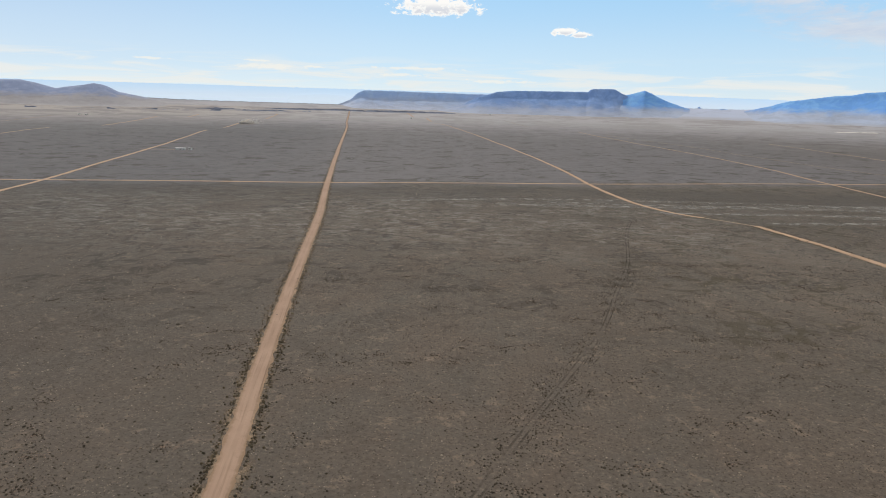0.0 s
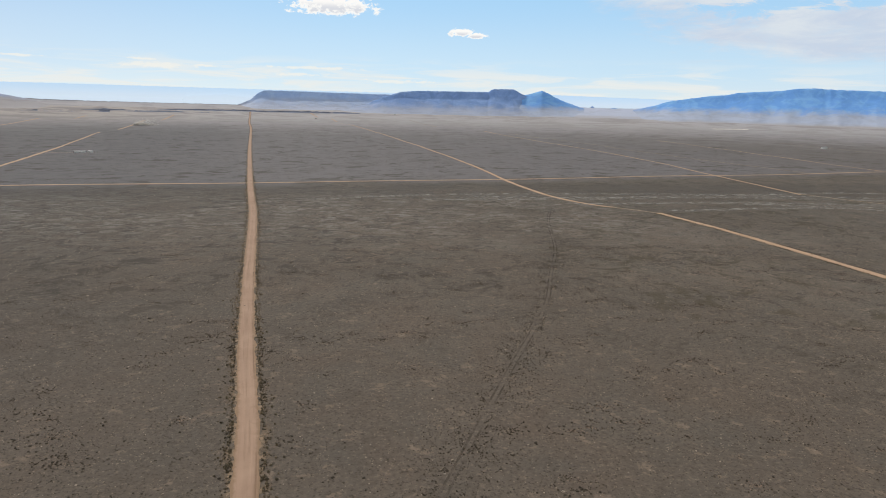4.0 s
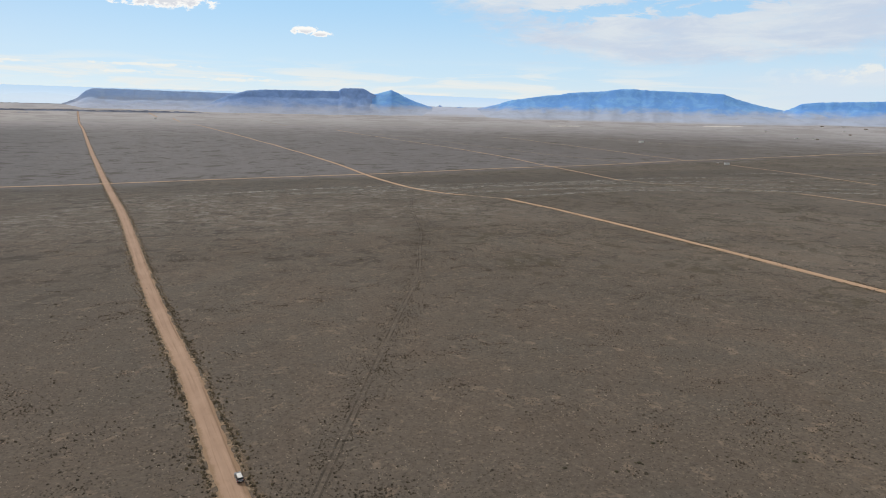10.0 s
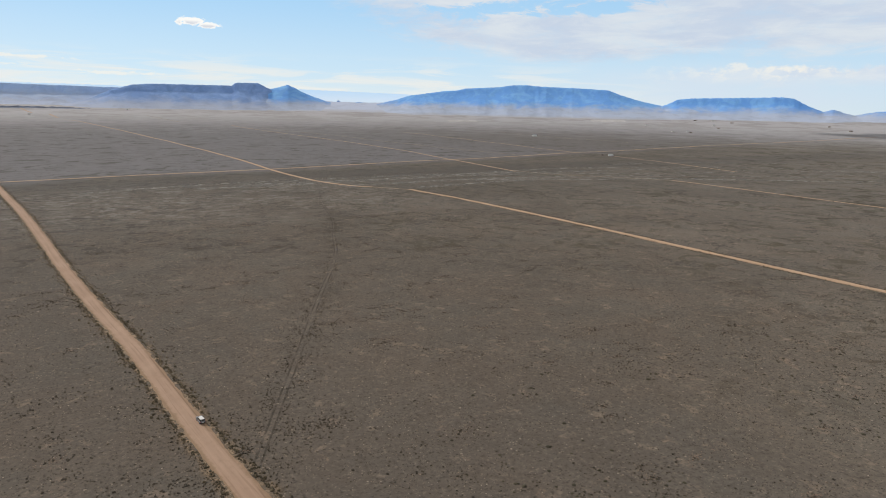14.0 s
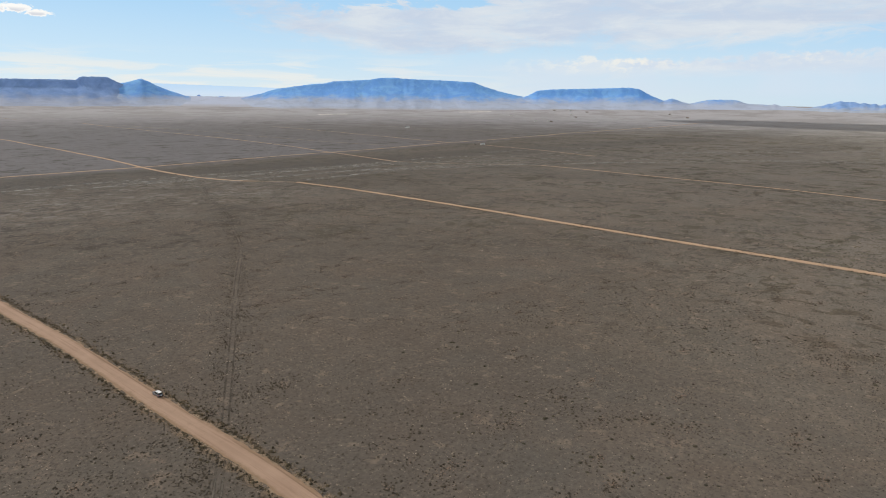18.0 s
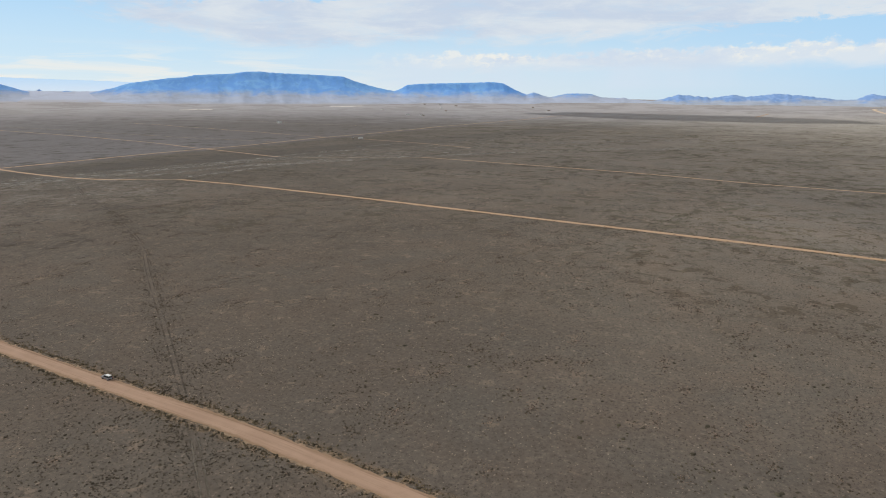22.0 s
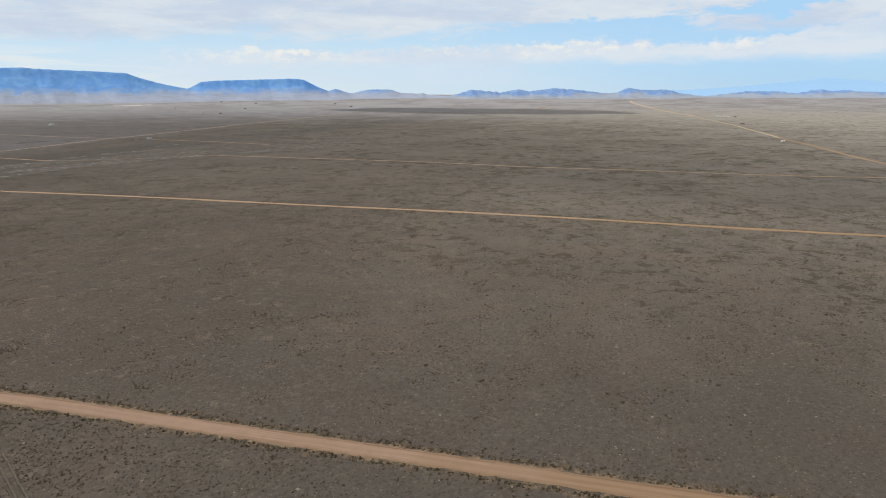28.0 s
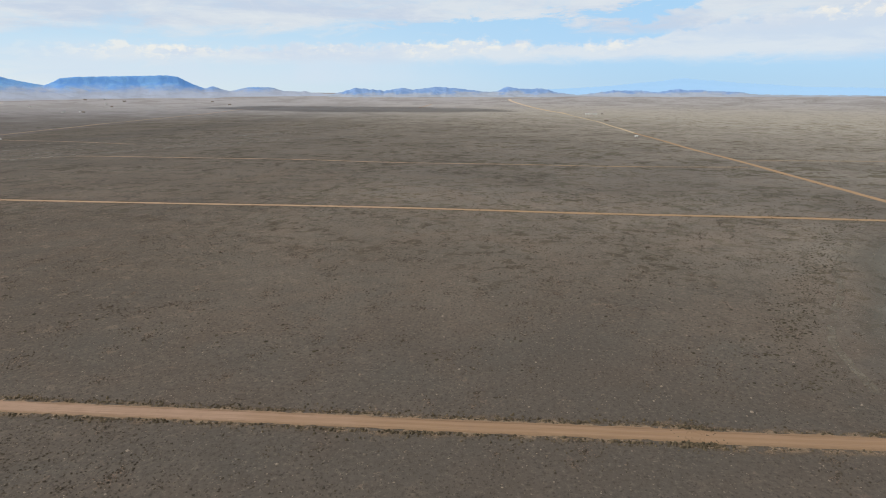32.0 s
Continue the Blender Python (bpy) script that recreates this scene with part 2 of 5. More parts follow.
    # greyer sage steppe beyond the first cross road, pale dry grass far out, both tinted with distance haze
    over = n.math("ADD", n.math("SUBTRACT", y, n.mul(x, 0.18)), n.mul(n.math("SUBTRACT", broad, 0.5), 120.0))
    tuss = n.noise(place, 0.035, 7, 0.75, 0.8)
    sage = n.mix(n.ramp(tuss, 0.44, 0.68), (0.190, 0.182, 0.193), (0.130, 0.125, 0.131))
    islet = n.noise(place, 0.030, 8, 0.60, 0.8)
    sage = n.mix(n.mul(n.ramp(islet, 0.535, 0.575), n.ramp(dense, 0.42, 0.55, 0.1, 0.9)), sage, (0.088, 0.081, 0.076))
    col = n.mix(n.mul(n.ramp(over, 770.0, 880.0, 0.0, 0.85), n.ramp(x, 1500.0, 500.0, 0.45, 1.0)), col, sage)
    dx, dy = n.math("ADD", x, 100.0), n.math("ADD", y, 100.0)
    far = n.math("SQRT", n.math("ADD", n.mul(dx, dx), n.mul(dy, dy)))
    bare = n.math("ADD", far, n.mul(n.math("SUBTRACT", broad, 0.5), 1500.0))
    hazy_dun = n.mix(n.ramp(n.noise(place, 0.014, 7, 0.72, 0.7), 0.48, 0.60), (0.30, 0.29, 0.298), (0.185, 0.179, 0.184))
    col = n.mix(n.ramp(bare, 1900.0, 3800.0, 0.0, 0.85), col, hazy_dun)
    # dry yellow grassland to the east, its sunlit brightness put into the colour; pale apron below the mountains
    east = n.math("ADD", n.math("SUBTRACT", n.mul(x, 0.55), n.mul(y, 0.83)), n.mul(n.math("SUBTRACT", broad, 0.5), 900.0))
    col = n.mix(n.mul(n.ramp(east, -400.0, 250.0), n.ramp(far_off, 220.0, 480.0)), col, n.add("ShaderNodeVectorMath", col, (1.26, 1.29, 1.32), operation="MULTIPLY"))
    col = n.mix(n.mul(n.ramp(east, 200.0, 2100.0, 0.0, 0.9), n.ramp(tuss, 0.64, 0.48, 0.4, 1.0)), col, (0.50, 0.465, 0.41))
    # haze of the farthest ground, mixed into the soil colour towards the rim
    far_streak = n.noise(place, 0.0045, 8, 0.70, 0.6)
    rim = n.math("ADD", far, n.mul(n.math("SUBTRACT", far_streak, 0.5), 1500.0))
    pale = n.mix(n.ramp(far_streak, 0.44, 0.58), n.mix(n.ramp(x, -300.0, -1500.0), HAZED_PLAIN, (0.43, 0.395, 0.38)), n.mix(n.ramp(x, -300.0, -1500.0), (0.35, 0.335, 0.345), (0.27, 0.25, 0.255)))
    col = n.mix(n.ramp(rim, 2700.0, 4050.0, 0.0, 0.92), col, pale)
    # mats of dark brush over the eastern plain; north-western lots darkened in colour for the dim view towards the sun
    silt = n.mul(n.ramp(n.math("ADD", x, n.mul(n.math("SUBTRACT", broad, 0.5), 160.0)), 10.0, 140.0), n.ramp(y, 120.0, -60.0), n.ramp(far_off, 620.0, 420.0))
    col = n.mix(silt, col, n.add("ShaderNodeVectorMath", col, (1.30, 1.28, 1.24), operation="MULTIPLY"))
    isle = n.noise(place, 0.030, 7, 0.60, 0.9)
    isles = n.mul(n.ramp(isle, 0.545, 0.57), n.ramp(dense, 0.40, 0.52), n.ramp(east, -300.0, 100.0), n.ramp(far_off, 450.0, 800.0), n.ramp(far_off, 3000.0, 2000.0))
    col = n.mix(n.math("MAXIMUM", lots, isles), col, n.add("ShaderNodeVectorMath", col, (0.58, 0.56, 0.47), operation="MULTIPLY"))
    sunward_dim = n.mul(n.ramp(n.math("ADD", x, n.mul(y, 0.12)), 70.0, -330.0), n.ramp(y, 20.0, 260.0), n.ramp(far_off, 3600.0, 2400.0))
    col = n.mix(sunward_dim, col, n.add("ShaderNodeVectorMath", col, (0.74, 0.75, 0.77), operation="MULTIPLY"))
    # redder silt on the northern near lots, greyer crust to the south
    warm = n.mul(n.ramp(y, -60.0, 120.0), n.ramp(far_off, 900.0, 500.0))
    cool = n.mul(n.ramp(y, 60.0, -160.0), n.ramp(far_off, 1400.0, 700.0))
    col = n.mix(warm, col, n.add("ShaderNodeVectorMath", col, (1.03, 1.0, 0.97), operation="MULTIPLY"))
    col = n.mix(cool, col, n.add("ShaderNodeVectorMath", col, (0.99, 1.0, 1.015), operation="MULTIPLY"))
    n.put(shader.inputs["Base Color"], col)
    bumped(n, shader, n.math("ADD", n.math("ADD", grain, n.mul(plant, 0.8)), n.mul(patch, 2.0)), 0.55, 0.30)


def road_look(tone, dark):
    def build(n, shader, place):
        across = n.add("ShaderNodeAttribute", out=2, attribute_name="across")
        sep = n.tree.nodes.new("ShaderNodeSeparateXYZ")
        n.put(sep.inputs[0], place)
        broad, fine = n.noise(place, 0.05, 5, 0.6), n.noise(place, 1.4, 5, 0.65)
        # grader and wheel streaks that run with the road
        drag = n.noise(n.xyz(n.mul(across, 5.0), n.mul(sep.outputs[1], 0.035), n.mul(sep.outputs[0], 0.004)), 1.0, 6, 0.65, 0.25)
        scuff = n.noise(place, 0.35, 6, 0.7, 0.5)
        col = n.mix(n.ramp(broad, 0.35, 0.65), tone, dark)
        # sandier, yellower soil towards the south
        south = n.math("ADD", n.ramp(sep.outputs[1], -20.0, -240.0), n.mul(n.math("SUBTRACT", broad, 0.5), 0.8))
        col = n.mix(n.ramp(south, 0.1, 0.9, 0.0, 0.85), col, (0.78 * tone[0], 0.73 * tone[1], 0.58 * tone[2]))
        side = n.math("ABSOLUTE", n.math("ADD", across, n.mul(n.math("SUBTRACT", broad, 0.5), 0.35)))
        lane = n.mul(n.ramp(side, 0.12, 0.3), n.ramp(side, 0.62, 0.42))
        col = n.mix(n.mul(lane, 0.18), col, tuple(min(1, 1.22 * c) for c in tone))
        col = n.mix(n.ramp(drag, 0.52, 0.66, 0.0, 0.45), col, (0.66 * dark[0], 0.63 * dark[1], 0.58 * dark[2]))
        col = n.mix(n.ramp(drag, 0.46, 0.32, 0.0, 0.35), col, tuple(min(1, 1.2 * c) for c in tone))
        col = n.mix(n.ramp(scuff, 0.54, 0.70, 0.0, 0.35), col, tuple(0.80 * c for c in dark))
        # a dark grader line just inside the eastern rim, broken here and there
        rut = n.math("ABSOLUTE", n.math("SUBTRACT", n.math("ADD", across, n.mul(n.math("SUBTRACT", broad, 0.5), 0.12)), 0.74))
        col = n.mix(n.mul(n.ramp(rut, 0.10, 0.03), n.ramp(n.noise(place, 0.03, 4, 0.6), 0.40, 0.56), 0.7), col, (0.52 * dark[0], 0.48 * dark[1], 0.42 * dark[2]))
        # loose, stained soil along the rims
        rim = n.math("ADD", side, n.mul(n.math("SUBTRACT", scuff, 0.5), 0.9))
        col = n.mix(n.ramp(rim, 0.62, 0.95, 0.0, 0.85), col, (0.74 * dark[0], 0.74 * dark[1], 0.64 * dark[2]))
        col = n.mix(n.ramp(fine, 0.5, 0.75, 0.0, 0.25), col, dark)
        n.put(shader.inputs["Base Color"], col)
        bumped(n, shader, n.math("ADD", fine, drag), 0.5, 0.10)
    return build


def faded(build, scale, lo, hi, most=1.0):
    """Wraps a look so that the ground shows through where the noise is low: a worn, patchy trace."""
    def both(n, shader, place):
        build(n, shader, place)
        across = n.add("ShaderNodeAttribute", out=2, attribute_name="across")
        rim = n.ramp(n.math("ABSOLUTE", across), 1.0, 0.5)
        n.put(shader.inputs["Alpha"], n.mul(n.ramp(n.noise(place, scale, 5, 0.65, 0.4), lo, hi, 0.0, most), rim))
    return both


def plain(tone, vary=0.25, scale=3.0):
    def build(n, shader, place):
        node = n.noise(place, scale, 4, 0.6)
        n.put(shader.inputs["Base Color"], n.mix(n.ramp(node, 0.3, 0.7), tuple(c * (1 - vary) for c in tone), tuple(min(1, c * (1 + vary)) for c in tone)))
    return build


def leafy(a, b):
    def build(n, shader, place):
        n.put(shader.inputs["Base Color"], n.mix(n.add("ShaderNodeNewGeometry", out=8), a, b))
    return build


def hazed_rock_look(rock, shade, foot, z0, z1):
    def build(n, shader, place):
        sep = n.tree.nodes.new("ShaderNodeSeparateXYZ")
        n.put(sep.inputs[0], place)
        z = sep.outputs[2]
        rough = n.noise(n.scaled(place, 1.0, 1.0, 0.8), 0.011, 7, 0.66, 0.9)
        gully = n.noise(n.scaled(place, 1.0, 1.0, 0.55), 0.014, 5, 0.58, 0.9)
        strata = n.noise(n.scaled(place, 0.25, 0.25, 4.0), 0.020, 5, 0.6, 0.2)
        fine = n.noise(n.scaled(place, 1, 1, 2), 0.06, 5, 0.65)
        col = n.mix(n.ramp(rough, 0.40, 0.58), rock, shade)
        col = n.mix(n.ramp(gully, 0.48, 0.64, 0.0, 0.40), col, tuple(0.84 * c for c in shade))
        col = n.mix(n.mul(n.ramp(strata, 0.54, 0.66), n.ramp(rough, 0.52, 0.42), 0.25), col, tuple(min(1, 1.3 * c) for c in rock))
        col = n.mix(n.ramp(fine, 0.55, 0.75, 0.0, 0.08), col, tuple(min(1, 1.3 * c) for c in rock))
        # grassy apron at the foot, pale haze mixed into its colour, climbing between the dark spurs
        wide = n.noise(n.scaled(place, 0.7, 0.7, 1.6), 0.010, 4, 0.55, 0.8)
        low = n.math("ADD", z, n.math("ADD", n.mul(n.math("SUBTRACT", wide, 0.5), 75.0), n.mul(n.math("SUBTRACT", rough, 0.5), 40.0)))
        hazy_foot = n.mix(n.ramp(n.noise(n.scaled(place, 1, 1, 4), 0.009, 6, 0.65, 0.4), 0.45, 0.62), foot, tuple(0.88 * c for c in foot))
        hazy_foot = n.mix(n.ramp(n.math("ADD", z, n.mul(n.math("SUBTRACT", wide, 0.5), 25.0)), z0 - 20, z0 - 52), hazy_foot, HAZED_PLAIN)
        col = n.mix(n.ramp(low, z1, z0), col, hazy_foot)
        n.put(shader.inputs["Base Color"], col)
        bumped(n, shader, n.math("ADD", gully, rough), 0.35, 12.0)
    return build


def hazed_apron_look(high, z0, z1):
    """A long slope of dry grass: the plain's colour below, haze painted in as paler, bluer tones with height, in thin
    level streaks.
    """
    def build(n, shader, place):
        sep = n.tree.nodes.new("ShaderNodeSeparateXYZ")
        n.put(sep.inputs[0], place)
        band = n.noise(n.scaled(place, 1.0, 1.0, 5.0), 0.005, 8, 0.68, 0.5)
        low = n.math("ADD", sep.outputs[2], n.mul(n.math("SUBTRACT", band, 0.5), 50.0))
        col = n.mix(n.ramp(low, z0, z1), HAZED_PLAIN, high)
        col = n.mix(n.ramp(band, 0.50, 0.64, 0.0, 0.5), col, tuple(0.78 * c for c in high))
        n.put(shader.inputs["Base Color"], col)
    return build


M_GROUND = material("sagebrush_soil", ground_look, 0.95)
M_ROAD = material("packed_dirt", road_look((0.442, 0.305, 0.224), (0.387, 0.262, 0.190)), 0.95)
M_TRACK = material("sandy_track", road_look((0.55, 0.385, 0.265), (0.475, 0.325, 0.22)), 0.95)
M_PALEROAD = material("pale_gravel", road_look((0.76, 0.64, 0.50), (0.68, 0.56, 0.43)), 0.95)
M_FAINT = material("faint_track", faded(road_look((0.46, 0.36, 0.26), (0.40, 0.31, 0.22)), 0.02, 0.25, 0.5, 0.9), 0.95)
M_WASH = material("dry_wash_sand", faded(plain((0.315, 0.297, 0.272), 0.2, 0.05), 0.10, 0.34, 0.62, 0.7), 0.95)
M_SHOULDER = material("sandy_shoulder", faded(plain((0.33, 0.245, 0.17), 0.25, 0.6), 0.22, 0.38, 0.60, 0.85), 0.95)
M_PAN = material("clay_pan", faded(plain((0.205, 0.197, 0.172), 0.1, 0.05), 0.03, 0.22, 0.45, 0.95), 0.95)
M_SALT = material("white_salt_crust", faded(plain((0.80, 0.77, 0.73), 0.1, 0.02), 0.02, 0.2, 0.5, 0.9), 0.95)
M_EDGE = material("pale_silt", faded(plain((0.25, 0.225, 0.185), 0.15, 0.1), 0.10, 0.30, 0.66, 0.7), 0.95)
M_RUT = material("wheel_rut", faded(road_look((0.26, 0.23, 0.19), (0.22, 0.195, 0.165)), 0.05, 0.22, 0.58, 0.58), 0.95)
M_DARKRUT = material("dark_wheel_rut", faded(plain((0.088, 0.075, 0.062), 0.25, 0.4), 0.09, 0.34, 0.62, 0.42), 0.95)
M_SHRUB = material("sagebrush_leaf", leafy((0.062, 0.051, 0.039), (0.125, 0.102, 0.076)), 0.9)
M_SAGE = material("low_sage_leaf", leafy((0.066, 0.057, 0.047), (0.112, 0.097, 0.080)), 0.9)
M_BRUSH = material("roadside_leaf", leafy((0.066, 0.055, 0.036), (0.165, 0.128, 0.080)), 0.9)
M_LITTER = material("red_litter", leafy((0.16, 0.112, 0.085), (0.27, 0.195, 0.15)), 0.95)
M_OLIVE = material("olive_leaf", leafy((0.056, 0.049, 0.034), (0.100, 0.086, 0.058)), 0.9)
M_TUFT = material("dry_grass", leafy((0.20, 0.155, 0.12), (0.36, 0.30, 0.24)), 0.9)
# distance haze is put into these base colours: blue rock, pale feet
M_MESA = material("hazed_mesa_rock", hazed_rock_look((0.30, 0.47, 0.83), (0.235, 0.385, 0.73), (0.46, 0.52, 0.67), 70, 146), 0.95)
M_BLUE = material("hazed_far_mesa_rock", hazed_rock_look((0.25, 0.54, 1.0), (0.185, 0.44, 0.95), (0.50, 0.57, 0.73), 90, 152), 0.95)
M_PALEMESA = material("hazy_mesa_rock", hazed_rock_look((0.46, 0.63, 0.95), (0.40, 0.57, 0.90), (0.53, 0.60, 0.77), 78, 178), 0.95)
M_HILL = material("hazed_hill_rock", hazed_rock_look((0.35, 0.42, 0.62), (0.28, 0.35, 0.55), (0.40, 0.39, 0.42), 88, 135), 0.95)
M_LOWHILL = material("hazed_low_hill_rock", hazed_rock_look((0.30, 0.48, 0.84), (0.23, 0.40, 0.76), (0.46, 0.53, 0.66), 76, 104), 0.95)


# far ridges give off a pale blue gradient in place of haze
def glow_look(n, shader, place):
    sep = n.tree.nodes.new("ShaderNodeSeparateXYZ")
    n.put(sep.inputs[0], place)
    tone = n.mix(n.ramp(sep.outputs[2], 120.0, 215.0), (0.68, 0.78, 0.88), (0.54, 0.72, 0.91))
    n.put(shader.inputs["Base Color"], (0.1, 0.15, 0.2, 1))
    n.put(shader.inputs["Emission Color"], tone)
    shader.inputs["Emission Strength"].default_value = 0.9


M_APRON = material("hazy_grass_slope", hazed_apron_look((0.56, 0.62, 0.78), 50, 84), 0.95)
M_FOOT = material("hazed_dun_grass", hazed_apron_look((0.38, 0.375, 0.42), 60, 110), 0.95)
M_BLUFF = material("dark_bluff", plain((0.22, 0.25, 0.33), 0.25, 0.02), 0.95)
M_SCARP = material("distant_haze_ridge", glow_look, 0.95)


# the same added glow, bluer, for the faint snowy range
def snowy_glow_look(n, shader, place):
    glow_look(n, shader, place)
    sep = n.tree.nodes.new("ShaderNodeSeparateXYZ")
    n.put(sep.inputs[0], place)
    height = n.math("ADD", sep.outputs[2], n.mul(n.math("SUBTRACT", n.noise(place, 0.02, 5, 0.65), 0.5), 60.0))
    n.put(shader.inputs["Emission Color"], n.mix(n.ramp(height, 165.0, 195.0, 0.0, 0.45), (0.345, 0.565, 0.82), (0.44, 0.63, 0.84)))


M_SNOWY = material("hazed_snowy_range", snowy_glow_look, 0.95)
M_WHITE = material("white_siding", plain((0.78, 0.77, 0.74), 0.1, 1.5), 0.7)
M_ROOF = material("metal_roofing", plain((0.40, 0.40, 0.41), 0.15, 0.8), 0.6)
M_BROWN = material("brown_board", plain((0.32, 0.27, 0.23), 0.25, 1.2), 0.85)
M_GLASS = material("dark_glass", plain((0.02, 0.024, 0.028), 0.1), 0.08, 0.0, 0.5)
M_PAINT = material("white_car_paint", plain((0.86, 0.87, 0.88), 0.02, 2.0), 0.3, 0.0, 0.5)
M_SILVER = material("grey_car_paint", plain((0.24, 0.25, 0.27), 0.06, 2.0), 0.35, 0.3, 0.5)
M_PILLAR = material("dark_trim", plain((0.05, 0.05, 0.055), 0.1, 2.0), 0.4, 0.0, 0.5)
M_RUBBER = material("black_rubber", plain((0.02, 0.02, 0.02), 0.2, 8.0), 0.85)
M_METAL = material("alloy", plain((0.55, 0.56, 0.58), 0.1, 6.0), 0.35, 0.9)
M_RED = material("red_lamp_glass", plain((0.42, 0.02, 0.015), 0.1), 0.2, 0.0, 0.5)
M_LAMP = material("clear_lamp_glass", plain((0.75, 0.77, 0.80), 0.05), 0.15, 0.0, 0.5)
M_CLOUD = material("cloud_white", plain((0.85, 0.86, 0.88), 0.05, 0.01), 1.0, 0.0, 0.0)


# ---- ground ----
MID_X, MID_Y, FLAT, RIM = -100.0, -100.0, 2500.0, 4950.0


def ground_z(x, y):
    """The plain: almost level, rising like a shallow bowl towards the mountains."""
    r = np.hypot(np.asarray(x, float) - MID_X, np.asarray(y, float) - MID_Y)
    u = np.clip((RIM - r) / (RIM - FLAT), 0, 1)
    bowl = np.where(r > FLAT, 100 - 198 * u + 98 * u * u, 0.0)
    bearing = np.degrees(np.arctan2(np.asarray(x, float) - MID_X, np.asarray(y, float) - MID_Y))
    cap = 100 - 32 * np.clip((bearing - 70) / 16, 0, 1)
    bowl = np.where(bowl > cap - 20, cap - 20 + 20 * np.tanh((bowl - cap + 20) / 20), bowl)
    swell = 0.35 * np.sin(x / 61 + 1.3 * np.sin(y / 97)) + 0.3 * np.sin(y / 53 + x / 140)
    return bowl + swell * np.clip((3200 - r) / 700, 0, 1)


def mesh_object(name, verts, faces, mat, parent=None, smooth=False):
    me = bpy.data.meshes.new(name)
    me.from_pydata([tuple(map(float, v)) for v in verts], [], [tuple(map(int, f)) for f in faces])
    me.materials.append(mat)
    if smooth:
        me.shade_smooth()
    ob = new(name, me)
    ob.parent = parent
    return ob


def part(name, bm, mat, parent, label=""):
    me = bpy.data.meshes.new(name)
    bm.to_mesh(me)
    bm.free()
    me.materials.append(mat)
    ob = new(name, me)
    ob.parent = parent
    return tagged(ob, label)


def grid_faces(rows, cols, closed=False):
    out = []
    for i in range(rows - 1):
        for j in range(cols if closed else cols - 1):
            k = (j + 1) % cols
            out.append((i * cols + j, i * cols + k, (i + 1) * cols + k, (i + 1) * cols + j))
    return out


def build_ground():
    radii = [4.0]
    while radii[-1] < 4860:
        radii.append(radii[-1] + (12 if radii[-1] < 700 else 22))
    seg = 480
    ang = np.linspace(0, 2 * np.pi, seg, endpoint=False)
    r, a = np.meshgrid(radii, ang, indexing="ij")
    x, y = MID_X + r * np.sin(a), MID_Y + r * np.cos(a)
    verts = np.stack([x, y, ground_z(x, y)], -1).reshape(-1, 3)
    hub = len(verts)
    verts = np.concatenate([verts, [(MID_X, MID_Y, float(ground_z(MID_X, MID_Y)))]])
    faces = [f[::-1] for f in grid_faces(len(radii), seg, True)] + [(hub, (k + 1) % seg, k) for k in range(seg)]
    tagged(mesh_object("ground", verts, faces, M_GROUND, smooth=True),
           "wide grey-brown sagebrush plain with sparse low scrub", "ground", kind="structure")


build_ground()


def smooth_line(points, step):
    """A rounded line through the points, in short even steps."""
    p = [Vector(q) for q in points]
    p = [2 * p[0] - p[1]] + p + [2 * p[-1] - p[-2]]
    out = []
    for i in range(1, len(p) - 2):
        count = max(1, int((p[i + 1] - p[i]).length / step))
        for k in range(count):
            t = k / count
            out.append(0.5 * (2 * p[i] + (p[i + 1] - p[i - 1]) * t + (2 * p[i - 1] - 5 * p[i] + 4 * p[i + 1] - p[i + 2]) * t * t
                              + (3 * p[i] - p[i - 1] - 3 * p[i + 1] + p[i + 2]) * t ** 3))
    out.append(p[-2])
    return np.array([(v.x, v.y) for v in out])


def strip(name, points, width, mat, label, category, lift=0.06, step=14.0, across=(-1, -0.55, 0, 0.55, 1), relief=(0, 0.10, 0.14, 0.10, 0), ragged=0.12, seed=0, wander=0.0):
    line = smooth_line(points, step)
    way = np.gradient(line, axis=0)
    way /= np.linalg.norm(way, axis=1, keepdims=True)
    side = np.stack([way[:, 1], -way[:, 0]], 1)
    rng = np.random.default_rng(seed)
    verts = []
    for i, (p, s) in enumerate(zip(line, side)):
        ends = 1 + ragged * rng.normal(size=2)
        if wander:
            ends += [wander * noise.fractal(Vector((i * 0.19, 7.0 * k + seed, 0.0)), 0.8, 2.1, 4) for k in range(2)]
        for a, h in zip(across, relief):
            w = a * width / 2 * (ends[int(a > 0)] if abs(a) == 1 else 1)
            q = p + s * w
            verts.append((q[0], q[1], float(ground_z(q[0], q[1])) + lift + h * min(1, width / 8)))
    ob = mesh_object(name, verts, [f[::-1] for f in grid_faces(len(line), len(across))], mat)
    layer = ob.data.attributes.new("across", "FLOAT", "POINT")
    layer.data.foreach_set("value", np.tile(across, len(line)).astype(np.float32))
    return tagged(ob, label, category, kind="structure"), line


MAIN = [(14, -760), (-22.4, -308), (-25.9, -251), (-30.2, -185), (-34.0, -113), (-37.6, -57), (-42.0, 6), (-45.1, 34), (-48.9, 61), (-52.7, 92), (-60.6, 160), (-70, 224), (-83.6, 327), (-114, 576), (-149.5, 820), (-239, 1472), (-400, 2683), (-479, 3222), (-600, 4160)]
strip("road_shoulder", MAIN, 15, M_SHOULDER, "sandy worn shoulder of a dirt road", "road shoulder", step=6, lift=0.03, relief=(0, 0, 0, 0, 0), ragged=0.15, seed=60)
